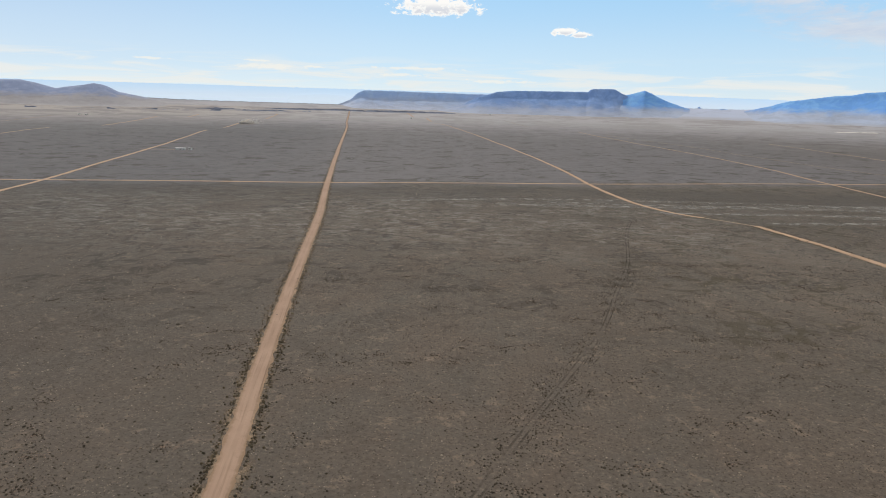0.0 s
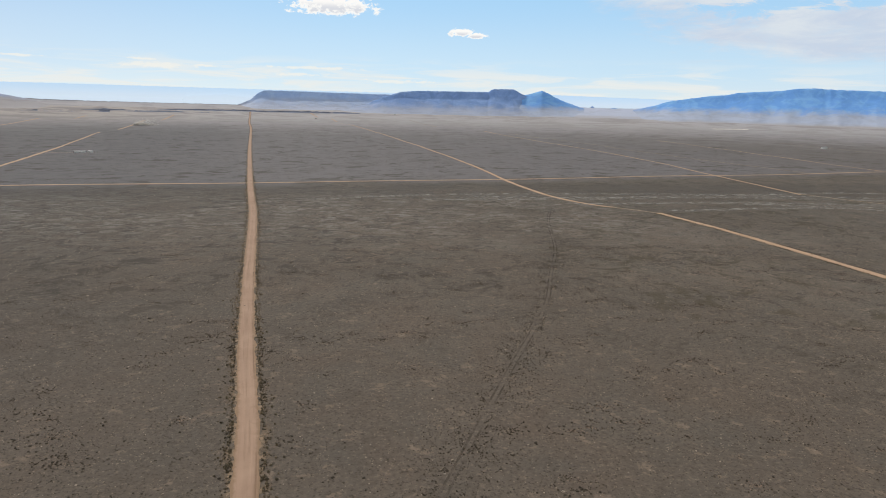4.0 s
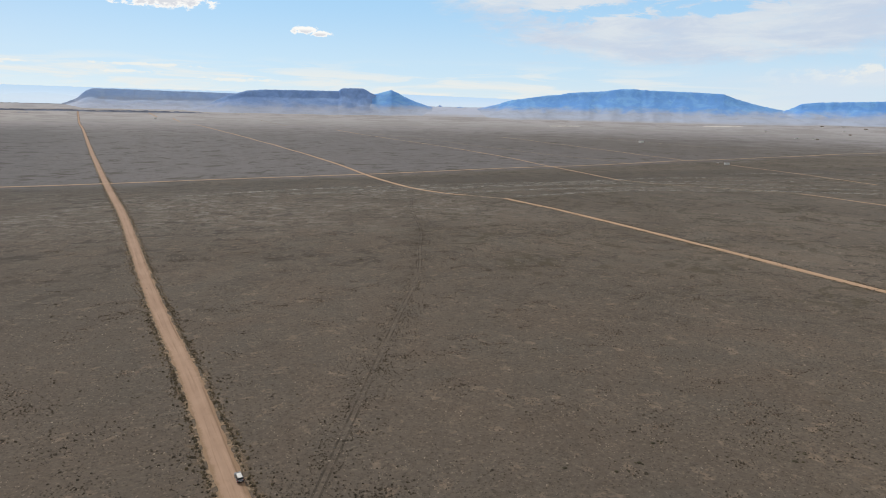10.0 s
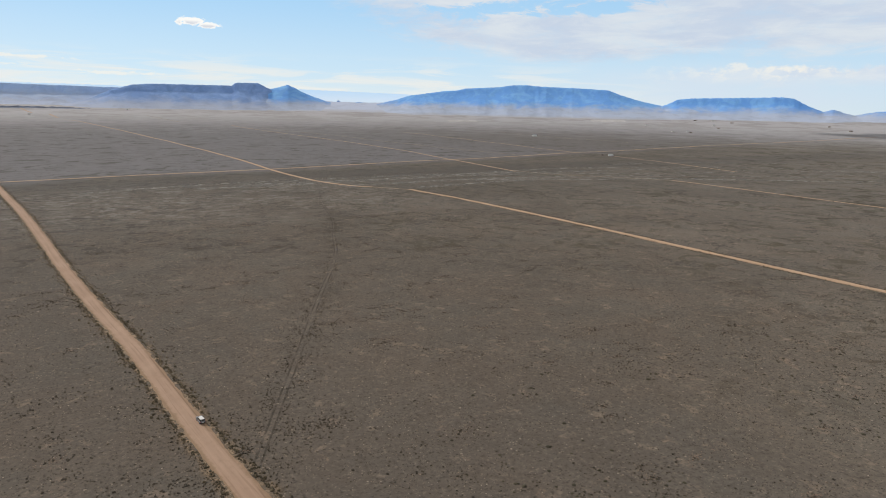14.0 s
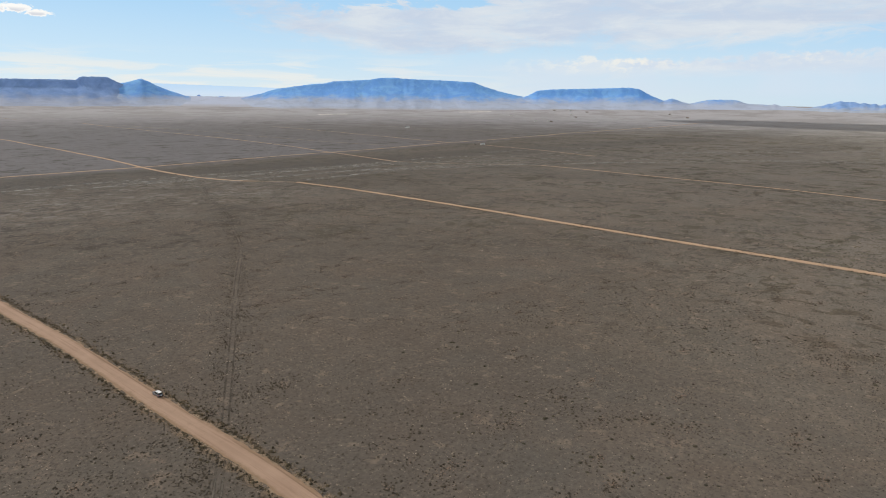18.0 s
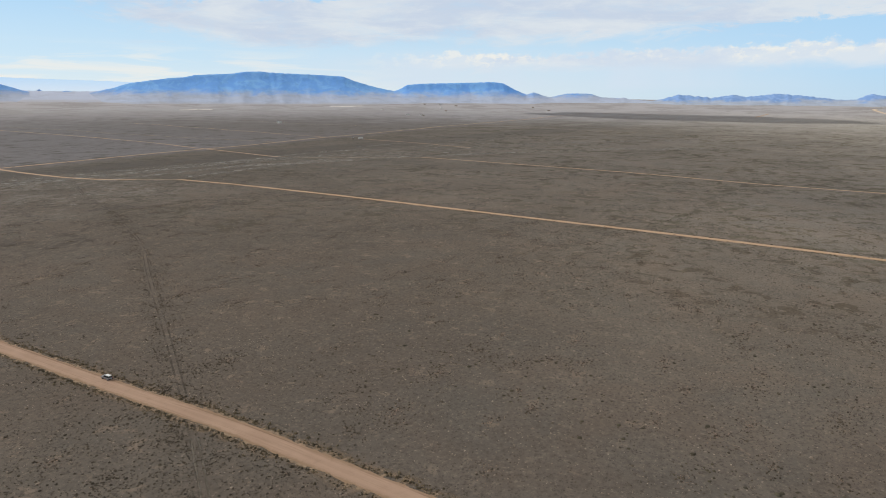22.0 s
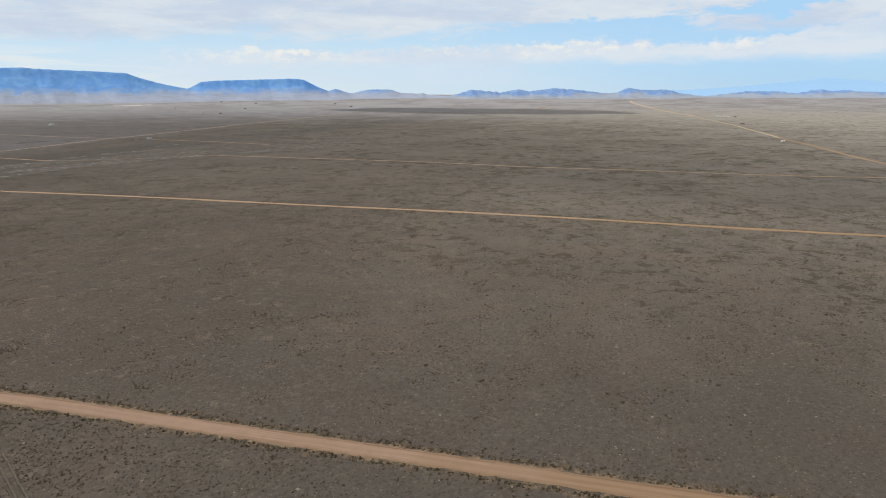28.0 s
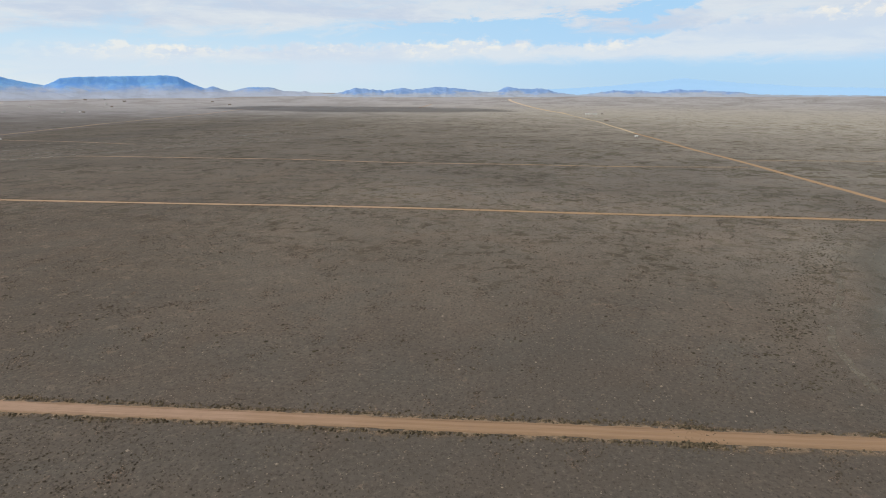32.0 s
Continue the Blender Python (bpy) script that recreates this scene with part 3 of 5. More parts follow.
_, MAIN_LINE = strip("road", MAIN, 7.3, M_ROAD, "straight graded tan dirt road across the plain", "dirt road", step=2, ragged=0.05, wander=0.16,
      across=(-1, -0.86, -0.6, -0.35, 0, 0.35, 0.6, 0.86, 1), relief=(0.0, 0.10, 0.06, 0.07, 0.13, 0.07, 0.06, 0.10, 0.0))
strip("road", [(-900, 730), (-540, 772), (-342, 794), (-149, 820), (206, 880), (584, 951), (985, 1034), (1427, 1121)], 7.2, M_TRACK,
      "narrow tan dirt road crossing the plain", "dirt road", seed=1)
strip("road", [(1427, 1121), (1900, 1215), (2752, 1300), (3000, 1290)], 9, M_TRACK, "far stretch of a narrow tan dirt road", "dirt road", seed=64)
strip("road", [(-41, 3235), (20, 3100), (101, 2531), (165, 1720), (196, 1237), (203, 884), (210, 745), (218, 686), (238, 634), (256, 612)], 6.5, M_TRACK,
      "tan dirt road bending towards a dry wash", "dirt road", seed=2)
_, ROAD_B = strip("road", [(289, 574), (303, 500), (310, 420), (315, 320), (319, 210), (325, 80), (329, -40), (331, -150), (329, -268), (327, -365), (328, -475), (332, -800)], 7.6, M_TRACK,
      "straight tan dirt road beyond a dry wash", "dirt road", seed=3)
strip("road", [(254, 614), (272, 594), (290, 571)], 4.5, M_FAINT, "washed-out stretch of a dirt road", "dirt road", seed=61, step=4)
strip("road", [(566, 730), (600, 650), (660, 580), (706, 519)], 4.5, M_FAINT, "faint track across a dry wash", "dirt road", seed=62)
strip("road", [(-92, 3669), (-60, 3400)], 9, M_TRACK, "far stretch of a tan dirt road", "dirt road", seed=4, lift=0.2)
strip("road", [(-230, 4127), (-170, 3760)], 9, M_TRACK, "far stretch of a tan dirt road", "dirt road", seed=5, lift=0.2)
strip("road", [(590, 2790), (605, 2300), (617, 1844), (622, 1335), (584, 951), (564, 718)], 5.5, M_TRACK, "tan dirt road that ends at a dry wash", "dirt road", seed=6)
strip("road", [(347, 3631), (424, 3088)], 6, M_FAINT, "faint far stretch of a dirt road", "dirt road", seed=7, lift=0.2)
strip("road", [(660, 2600), (735, 1900), (750, 1400), (800, 1010)], 5, M_FAINT, "faint dirt track through the sagebrush", "dirt road", seed=8)
strip("road", [(706, 519), (712, 332), (702, 165), (690, 0), (680, -242), (688, -480)], 5, M_TRACK, "narrow pale dirt road along the plain", "dirt road", seed=9)
strip("road", [(1004, 928), (984, 780), (946, 612), (936, 570)], 5, M_TRACK, "faint driveway track to a lone house", "dirt road", seed=10)
strip("road", [(150, -545), (424, -521), (554, -510), (722, -494), (1050, -462), (1397, -430)], 9, M_TRACK, "wide tan dirt road running to the horizon", "dirt road", seed=11)
strip("road", [(1397, -430), (2000, -390), (2700, -310)], 9, M_PALEROAD, "wide pale dirt road running to the horizon", "dirt road", seed=72)
strip("road", [(2700, -310), (2830, -286), (3010, -234), (3930, -12), (4090, 0)], 22, M_PALEROAD, "far end of a pale dirt road", "dirt road", seed=12, lift=0.25)
strip("road", [(765, -492), (790, -640), (830, -900), (900, -1500)], 5, M_TRACK, "narrow pale side road", "dirt road", seed=13)
strip("road", [(1978, 1198), (1746, 645), (1728, 488), (1700, 200)], 5, M_FAINT, "faint pale track", "dirt road", seed=14)
strip("road", [(-455, 560), (-478, 690), (-491, 776), (-545, 1041), (-646, 1515), (-806, 2194)], 6.5, M_TRACK, "tan dirt road beside the plain's western lots", "dirt road", seed=15)
strip("road", [(-818, 2405), (-944, 3156)], 8, M_TRACK, "far stretch of a tan dirt road", "dirt road", seed=16)
strip("road", [(-878, 3199), (-934, 3663)], 9, M_TRACK, "far stretch of a tan dirt road", "dirt road", seed=17, lift=0.2)
strip("road", [(-1120, 1540), (-1174, 1704), (-1285, 2105)], 6.5, M_TRACK, "pale dirt road far off", "dirt road", seed=18)
strip("road", [(-1226, 2314), (-1373, 3102)], 8, M_TRACK, "far straight dirt road", "dirt road", seed=19)
strip("road", [(-1245, 3162), (-1281, 3399)], 9, M_TRACK, "short far piece of a dirt road", "dirt road", seed=65, lift=0.2)
strip("road", [(-1636, 2384), (-1745, 2886)], 7, M_FAINT, "faint far dirt road", "dirt road", seed=66, lift=0.1)
strip("road", [(1128, 2212), (1075, 1678), (1018, 1231), (991, 1045)], 5.5, M_TRACK, "narrow dirt road between the far lots", "dirt road", seed=67)
strip("road", [(1565, 2136), (1524, 1823), (1524, 1547), (1521, 1332)], 5, M_FAINT, "faint track past a lone house", "dirt road", seed=68)
strip("road", [(3226, 448), (3562, 441)], 11, M_TRACK, "far short piece of a pale dirt road", "dirt road", seed=69, lift=0.2)
strip("clay_pan", [(2709, 2768), (2800, 2726), (2903, 2677)], 90, M_SALT, "pale bare silt flat far off", "clay pan", lift=0.3, relief=(0, 0, 0, 0, 0), ragged=0.2, seed=70)
strip("clay_pan", [(1862, 3049), (1950, 3032), (2032, 3006)], 80, M_SALT, "pale bare silt flat far off", "clay pan", lift=0.3, relief=(0, 0, 0, 0, 0), ragged=0.2, seed=71)
strip("road", [(-612, 1286), (-529, 1304)], 4, M_TRACK, "short driveway to a white house", "dirt road", seed=20)


# ---- mountains ----
def mountain(name, eye, knots, dist, front, mat, label, category="mesa", cliff=0.3, step=0.12, back=260, seed=0, gully=0.16, crag=0.03, spurs=0.04):
    """A massif along an arc: knots give its crest as bearing and height angle; a concave apron, a cliff and a flat top."""
    skirt = min(1.6, 0.25 * (knots[-1][0] - knots[0][0]))
    knots = [(knots[0][0] - skirt, -0.75), *knots, (knots[-1][0] + skirt, -0.75)]
    bearings, heights = zip(*knots)
    count = int((bearings[-1] - bearings[0]) / step) + 1
    az = np.linspace(bearings[0], bearings[-1], count)
    el = np.interp(az, bearings, heights)
    span = bearings[-1] - bearings[0]
    verts = []
    q_rows = (0.0, 0.08, 0.16, 0.25, 0.34, 0.43, 0.52, 0.62, 0.72, 0.82, 0.88, 0.93, 0.97, 1.0, 1.25, 1.6, 2.0)
    for a, e in zip(az, el):
        s = Vector((a * 0.45, seed * 7.3, 0.0))
        wob = 1 + gully * noise.fractal(s, 1.0, 2.0, 2)
        e2 = e + crag * noise.fractal(Vector((a * 3.1, seed, 4.0)), 0.8, 2.1, 4)
        ends = min(1.0, 6 * (a - bearings[0]) / span + 0.05, 6 * (bearings[-1] - a) / span + 0.05)
        crest = eye[2] + dist * math.tan(radians(e2))
        for q in q_rows:
            if q <= 1:
                d = dist - front * (0.35 + 0.65 * ends) * max(0.4, wob) * (1 - q)
                if q < 0.88:
                    g = (1 - cliff) * (q / 0.88) ** 1.5
                else:
                    g = 1 - cliff * (1 - (q - 0.88) / 0.12) ** 1.4
                g += 0.045 * math.sin(math.pi * min(1, q)) * noise.fractal(Vector((a * 0.6 + 2.0 * q, q * 3.2, seed * 3.1)), 1.0, 2.1, 3)
                rib = 0.5 - abs(noise.fractal(Vector((a * 0.8 + 1.2 * q, q * 3.0, seed * 5.7)), 1.0, 2.1, 3))
                g += spurs * math.sin(math.pi * min(1, q) ** 0.8) * rib
            else:
                d, g = dist + (q - 1) * back, 1 - 0.9 * max(0, q - 1.3) ** 1.5
            x, y = eye[0] + d * math.sin(radians(a)), eye[1] + d * math.cos(radians(a))
            floor = float(ground_z(x, y)) - 3
            verts.append((x, y, max(floor, floor + (crest - floor) * g)))
    faces = [f[::-1] for f in grid_faces(count, len(q_rows))][::-1]
    if category not in ("mesa", "peak"):
        return tagged(mesh_object(name, verts, faces, mat, smooth=True), label, category)
    # caprock above, scree slope below
    top = tagged(new(name), label, category)
    high = [f for f in faces if min(f) % len(q_rows) >= 9]
    mesh_object("caprock", verts, high, mat, top, smooth=True)
    mesh_object("scree_slope", verts, [f for f in faces if min(f) % len(q_rows) < 9], mat, top, smooth=True)
    return top


WEST, MIDDLE, EAST = (-40, -45, 100), (-100, -120, 99), (-170, -155, 99)
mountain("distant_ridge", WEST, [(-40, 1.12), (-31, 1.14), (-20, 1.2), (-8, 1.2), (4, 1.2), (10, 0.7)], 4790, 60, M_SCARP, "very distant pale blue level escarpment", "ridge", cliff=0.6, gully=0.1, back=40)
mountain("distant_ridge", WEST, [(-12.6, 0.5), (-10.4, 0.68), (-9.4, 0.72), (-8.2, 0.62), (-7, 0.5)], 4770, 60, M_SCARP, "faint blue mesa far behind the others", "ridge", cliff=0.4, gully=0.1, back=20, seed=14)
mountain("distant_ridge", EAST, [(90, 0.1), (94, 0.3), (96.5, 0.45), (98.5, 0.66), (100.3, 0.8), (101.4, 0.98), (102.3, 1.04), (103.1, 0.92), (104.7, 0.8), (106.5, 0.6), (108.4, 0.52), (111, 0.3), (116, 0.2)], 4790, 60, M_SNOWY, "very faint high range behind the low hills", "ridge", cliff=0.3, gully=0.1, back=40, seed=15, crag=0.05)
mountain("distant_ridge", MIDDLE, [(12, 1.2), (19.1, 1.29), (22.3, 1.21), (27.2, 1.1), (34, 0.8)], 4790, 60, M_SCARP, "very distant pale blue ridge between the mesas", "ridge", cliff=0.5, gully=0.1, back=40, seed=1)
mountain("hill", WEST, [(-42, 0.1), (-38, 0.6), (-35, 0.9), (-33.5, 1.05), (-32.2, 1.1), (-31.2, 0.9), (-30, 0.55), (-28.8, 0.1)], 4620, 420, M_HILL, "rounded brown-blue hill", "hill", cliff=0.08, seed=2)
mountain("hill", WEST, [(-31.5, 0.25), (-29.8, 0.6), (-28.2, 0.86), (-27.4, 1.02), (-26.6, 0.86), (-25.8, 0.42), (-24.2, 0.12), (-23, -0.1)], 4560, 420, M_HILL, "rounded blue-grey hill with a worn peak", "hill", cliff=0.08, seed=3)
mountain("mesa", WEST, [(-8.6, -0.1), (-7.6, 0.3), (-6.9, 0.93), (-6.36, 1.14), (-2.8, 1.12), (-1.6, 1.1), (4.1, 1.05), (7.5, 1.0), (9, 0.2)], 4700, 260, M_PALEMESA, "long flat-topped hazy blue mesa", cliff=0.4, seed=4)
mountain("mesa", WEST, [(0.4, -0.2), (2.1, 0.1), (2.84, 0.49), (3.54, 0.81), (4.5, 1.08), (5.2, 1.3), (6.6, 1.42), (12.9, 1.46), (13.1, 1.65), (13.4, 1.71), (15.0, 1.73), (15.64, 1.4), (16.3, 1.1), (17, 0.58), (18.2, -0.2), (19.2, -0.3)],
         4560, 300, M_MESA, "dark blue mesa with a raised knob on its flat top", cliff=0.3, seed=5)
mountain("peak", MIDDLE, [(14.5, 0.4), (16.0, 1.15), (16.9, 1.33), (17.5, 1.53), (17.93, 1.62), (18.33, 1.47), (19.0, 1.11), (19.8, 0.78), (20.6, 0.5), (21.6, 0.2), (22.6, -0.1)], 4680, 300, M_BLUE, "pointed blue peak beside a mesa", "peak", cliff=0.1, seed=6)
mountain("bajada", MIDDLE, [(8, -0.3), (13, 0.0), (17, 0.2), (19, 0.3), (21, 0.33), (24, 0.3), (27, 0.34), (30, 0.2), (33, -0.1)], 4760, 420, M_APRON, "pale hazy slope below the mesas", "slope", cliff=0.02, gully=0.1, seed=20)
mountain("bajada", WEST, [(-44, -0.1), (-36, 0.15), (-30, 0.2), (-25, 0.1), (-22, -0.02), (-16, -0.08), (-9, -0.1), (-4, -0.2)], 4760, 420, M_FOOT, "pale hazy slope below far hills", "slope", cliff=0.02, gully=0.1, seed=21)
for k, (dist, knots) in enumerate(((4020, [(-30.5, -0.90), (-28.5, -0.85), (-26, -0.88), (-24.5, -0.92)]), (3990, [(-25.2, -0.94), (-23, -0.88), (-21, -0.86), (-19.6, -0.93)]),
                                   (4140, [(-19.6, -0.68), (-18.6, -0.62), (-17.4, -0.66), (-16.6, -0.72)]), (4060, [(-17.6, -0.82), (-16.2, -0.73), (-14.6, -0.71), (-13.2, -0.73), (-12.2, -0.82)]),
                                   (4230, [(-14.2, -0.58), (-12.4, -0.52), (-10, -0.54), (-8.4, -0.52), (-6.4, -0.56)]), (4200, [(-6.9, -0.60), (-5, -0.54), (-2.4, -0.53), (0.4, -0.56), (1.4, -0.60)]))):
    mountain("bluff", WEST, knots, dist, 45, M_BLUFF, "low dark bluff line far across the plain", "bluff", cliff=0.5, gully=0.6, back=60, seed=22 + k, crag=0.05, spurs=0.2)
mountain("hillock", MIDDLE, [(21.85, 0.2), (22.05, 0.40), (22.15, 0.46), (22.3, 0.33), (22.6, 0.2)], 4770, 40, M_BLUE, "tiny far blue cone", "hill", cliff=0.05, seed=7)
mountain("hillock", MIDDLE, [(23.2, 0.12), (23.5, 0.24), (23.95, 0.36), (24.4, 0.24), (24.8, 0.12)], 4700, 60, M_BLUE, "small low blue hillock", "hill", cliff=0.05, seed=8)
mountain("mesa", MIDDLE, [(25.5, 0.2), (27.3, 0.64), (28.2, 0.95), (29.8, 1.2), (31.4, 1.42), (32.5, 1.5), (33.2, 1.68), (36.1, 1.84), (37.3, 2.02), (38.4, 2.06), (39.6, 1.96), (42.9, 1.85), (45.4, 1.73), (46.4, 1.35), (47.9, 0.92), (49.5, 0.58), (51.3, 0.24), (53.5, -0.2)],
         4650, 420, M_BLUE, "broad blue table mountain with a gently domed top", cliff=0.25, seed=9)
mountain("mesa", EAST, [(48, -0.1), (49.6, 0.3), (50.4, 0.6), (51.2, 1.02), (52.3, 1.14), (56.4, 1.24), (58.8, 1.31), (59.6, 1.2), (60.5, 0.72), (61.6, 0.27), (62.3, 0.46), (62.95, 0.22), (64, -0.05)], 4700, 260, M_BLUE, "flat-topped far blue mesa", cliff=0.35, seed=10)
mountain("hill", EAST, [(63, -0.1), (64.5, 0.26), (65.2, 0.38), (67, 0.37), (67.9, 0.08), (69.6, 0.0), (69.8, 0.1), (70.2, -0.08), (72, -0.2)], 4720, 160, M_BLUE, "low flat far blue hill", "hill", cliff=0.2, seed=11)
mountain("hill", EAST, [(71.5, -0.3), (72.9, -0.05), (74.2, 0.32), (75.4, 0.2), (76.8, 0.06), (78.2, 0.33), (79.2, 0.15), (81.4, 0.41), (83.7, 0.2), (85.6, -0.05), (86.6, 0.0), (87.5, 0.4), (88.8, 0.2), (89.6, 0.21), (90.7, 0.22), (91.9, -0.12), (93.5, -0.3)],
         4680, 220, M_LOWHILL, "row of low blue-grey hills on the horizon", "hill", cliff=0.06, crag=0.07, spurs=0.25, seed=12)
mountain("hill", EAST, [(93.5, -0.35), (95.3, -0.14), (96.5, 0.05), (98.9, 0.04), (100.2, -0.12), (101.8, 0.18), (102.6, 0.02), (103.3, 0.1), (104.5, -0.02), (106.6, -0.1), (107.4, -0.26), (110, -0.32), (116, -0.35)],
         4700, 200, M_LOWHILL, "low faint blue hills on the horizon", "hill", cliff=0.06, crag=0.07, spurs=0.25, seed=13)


# ---- traces on the ground ----
def washes():
    rng = np.random.default_rng(5)
    lines = ([(-60, 690), (150, 712), (330, 716), (480, 722), (640, 715), (874, 690), (1040, 610), (1250, 470), (1500, 300)],
             [(60, 670), (250, 668), (440, 690), (600, 660), (760, 620), (930, 563), (1080, 480), (1250, 360)],
             [(230, 640), (400, 655), (560, 640), (700, 590), (850, 530), (1000, 440), (1150, 300), (1240, 150)],
             [(300, 600), (480, 610), (620, 575), (740, 520), (860, 440), (980, 330)],
             [(120, 690), (300, 694), (470, 704), (640, 690), (800, 655), (980, 588), (1120, 530), (1300, 430), (1560, 250)],
             [(430, 640), (560, 612), (690, 560), (800, 500), (930, 420), (1060, 330), (1180, 210)],
             [(820, 760), (1000, 740), (1200, 660), (1500, 480), (1800, 250), (2100, 60)])
    for k, line in enumerate(lines):
        wavy = [(x + rng.normal(0, 8), y + rng.normal(0, 11)) for x, y in line]
        strip("dry_wash", wavy, 17, M_WASH, "pale sandy dry wash braided through the scrub", "wash", lift=0.04 + 0.012 * k, relief=(0, 0, 0, 0, 0), ragged=0.35, seed=30 + k)


washes()
TRAIL = [(-108, -80), (-76, -16), (-55, 23), (-29, 74), (-6, 120), (30, 193), (72, 276), (97, 342), (124, 414), (156, 528), (186, 612)]
_, TRAIL_LINE = strip("vehicle_track", TRAIL, 1.0, M_DARKRUT, "dark worn wheel rut through the sagebrush", "track", lift=0.05, step=5, relief=(0, 0, 0, 0, 0), seed=50)
strip("vehicle_track", [(x + 1.9, y - 0.8) for x, y in TRAIL], 0.9, M_DARKRUT, "dark worn wheel rut through the sagebrush", "track", lift=0.05, step=5, relief=(0, 0, 0, 0, 0), seed=51)
for dx, seed in ((0.2, 53), (2.1, 54)):
    strip("vehicle_track", [(x + dx, y - 0.4 * dx) for x, y in TRAIL[:3]], 0.7, M_RUT, "pale bare wheel rut beside the dirt road", "track", lift=0.08, step=5, relief=(0, 0, 0, 0, 0), seed=seed)
strip("clay_pan", [(330, -560), (210, -462), (130, -428), (70, -398), (0, -392), (-60, -400)], 118, M_PAN, "smooth bare grey-green clay flat", "clay pan", lift=0.03, relief=(0, 0, 0, 0, 0), ragged=0.06, seed=63)
strip("vehicle_track", [(330, -470), (283, -436), (182, -380), (136, -363), (90, -341), (61, -328), (38, -324), (10, -322)], 5.0, M_EDGE, "pale sandy edge of a bare flat", "track", lift=0.06, step=6, relief=(0, 0, 0, 0, 0), ragged=0.3, seed=52)


# ---- scrub ----
def joined(name, x, y, size, tall, mat, label, category, seed, sides=5, low_poly=False):
    """Thousands of small uneven mounds of leaves in one mesh."""
    rng = np.random.default_rng(seed)
    count = len(x)
    ang = np.arange(sides) * 2 * np.pi / sides
    base = np.zeros((count, 2 * sides + 1, 3))
    turn = rng.uniform(0, 6.28, count)[:, None]
    low = size[:, None] / 2 * rng.uniform(0.65, 1.25, (count, sides))
    mid = low * rng.uniform(0.5, 0.95, (count, sides))
    for k, (rad, h) in enumerate(((low, 0.0), (mid, 0.62))):
        sl = slice(k * sides, (k + 1) * sides)
        base[:, sl, 0] = rad * np.cos(ang + turn + 0.5 * k)
        base[:, sl, 1] = rad * np.sin(ang + turn + 0.5 * k)
        base[:, sl, 2] = h * tall[:, None] * rng.uniform(0.7, 1.35, (count, sides)) - (0.05 if k == 0 else 0)
    base[:, -1, :2] = rng.normal(0, 0.12, (count, 2)) * size[:, None]
    base[:, -1, 2] = tall
    base[:, :, 0] += x[:, None]
    base[:, :, 1] += y[:, None]
    base[:, :, 2] += ground_z(x, y)[:, None]
    tris = []
    for k in range(sides):
        m = (k + 1) % sides
        tris += [(k, m, sides + k), (m, sides + m, sides + k), (sides + k, sides + m, 2 * sides)]
    tris = np.array(tris)[None] + (np.arange(count) * (2 * sides + 1))[:, None, None]
    me = bpy.data.meshes.new(name)
    verts, loops = base.reshape(-1, 3), tris.reshape(-1)
    if low_poly:
        keep = np.r_[0:sides, 2 * sides]
        verts = base[:, keep].reshape(-1, 3)
        cone = np.array([(k, (k + 1) % sides, sides) for k in range(sides)])
        loops = (cone[None] + (np.arange(count) * (sides + 1))[:, None, None]).reshape(-1)
    me.vertices.add(len(verts))
    me.vertices.foreach_set("co", verts.ravel().astype(np.float32))
    me.loops.add(len(loops))
    me.loops.foreach_set("vertex_index", loops.astype(np.int32))
    me.polygons.add(len(loops) // 3)
    me.polygons.foreach_set("loop_start", np.arange(0, len(loops), 3, dtype=np.int32))
    me.update(calc_edges=True)
    me.materials.append(mat)
    return tagged(new(name, me), label, category, kind="stuff")


def clumps(x, y, seed, scale):
    """A smooth uneven field between 0 and 1 that gathers the scrub into patches."""
    rng = np.random.default_rng(seed)
    out = np.zeros_like(x)
    for k in range(9):
        a, f = rng.uniform(0, 6.28), rng.uniform(0.6, 2.4) / scale
        out += np.sin((x * np.cos(a) + y * np.sin(a)) * f + rng.uniform(0, 6.28) + 1.5 * np.sin((y * np.cos(a) - x * np.sin(a)) * f * 0.7))
    return 1 / (1 + np.exp(-out * 0.75))


def clear_of(x, y, line, gap):
    """True away from a line that runs mostly along y."""
    return np.abs(x - np.interp(y, line[:, 1], line[:, 0])) > gap


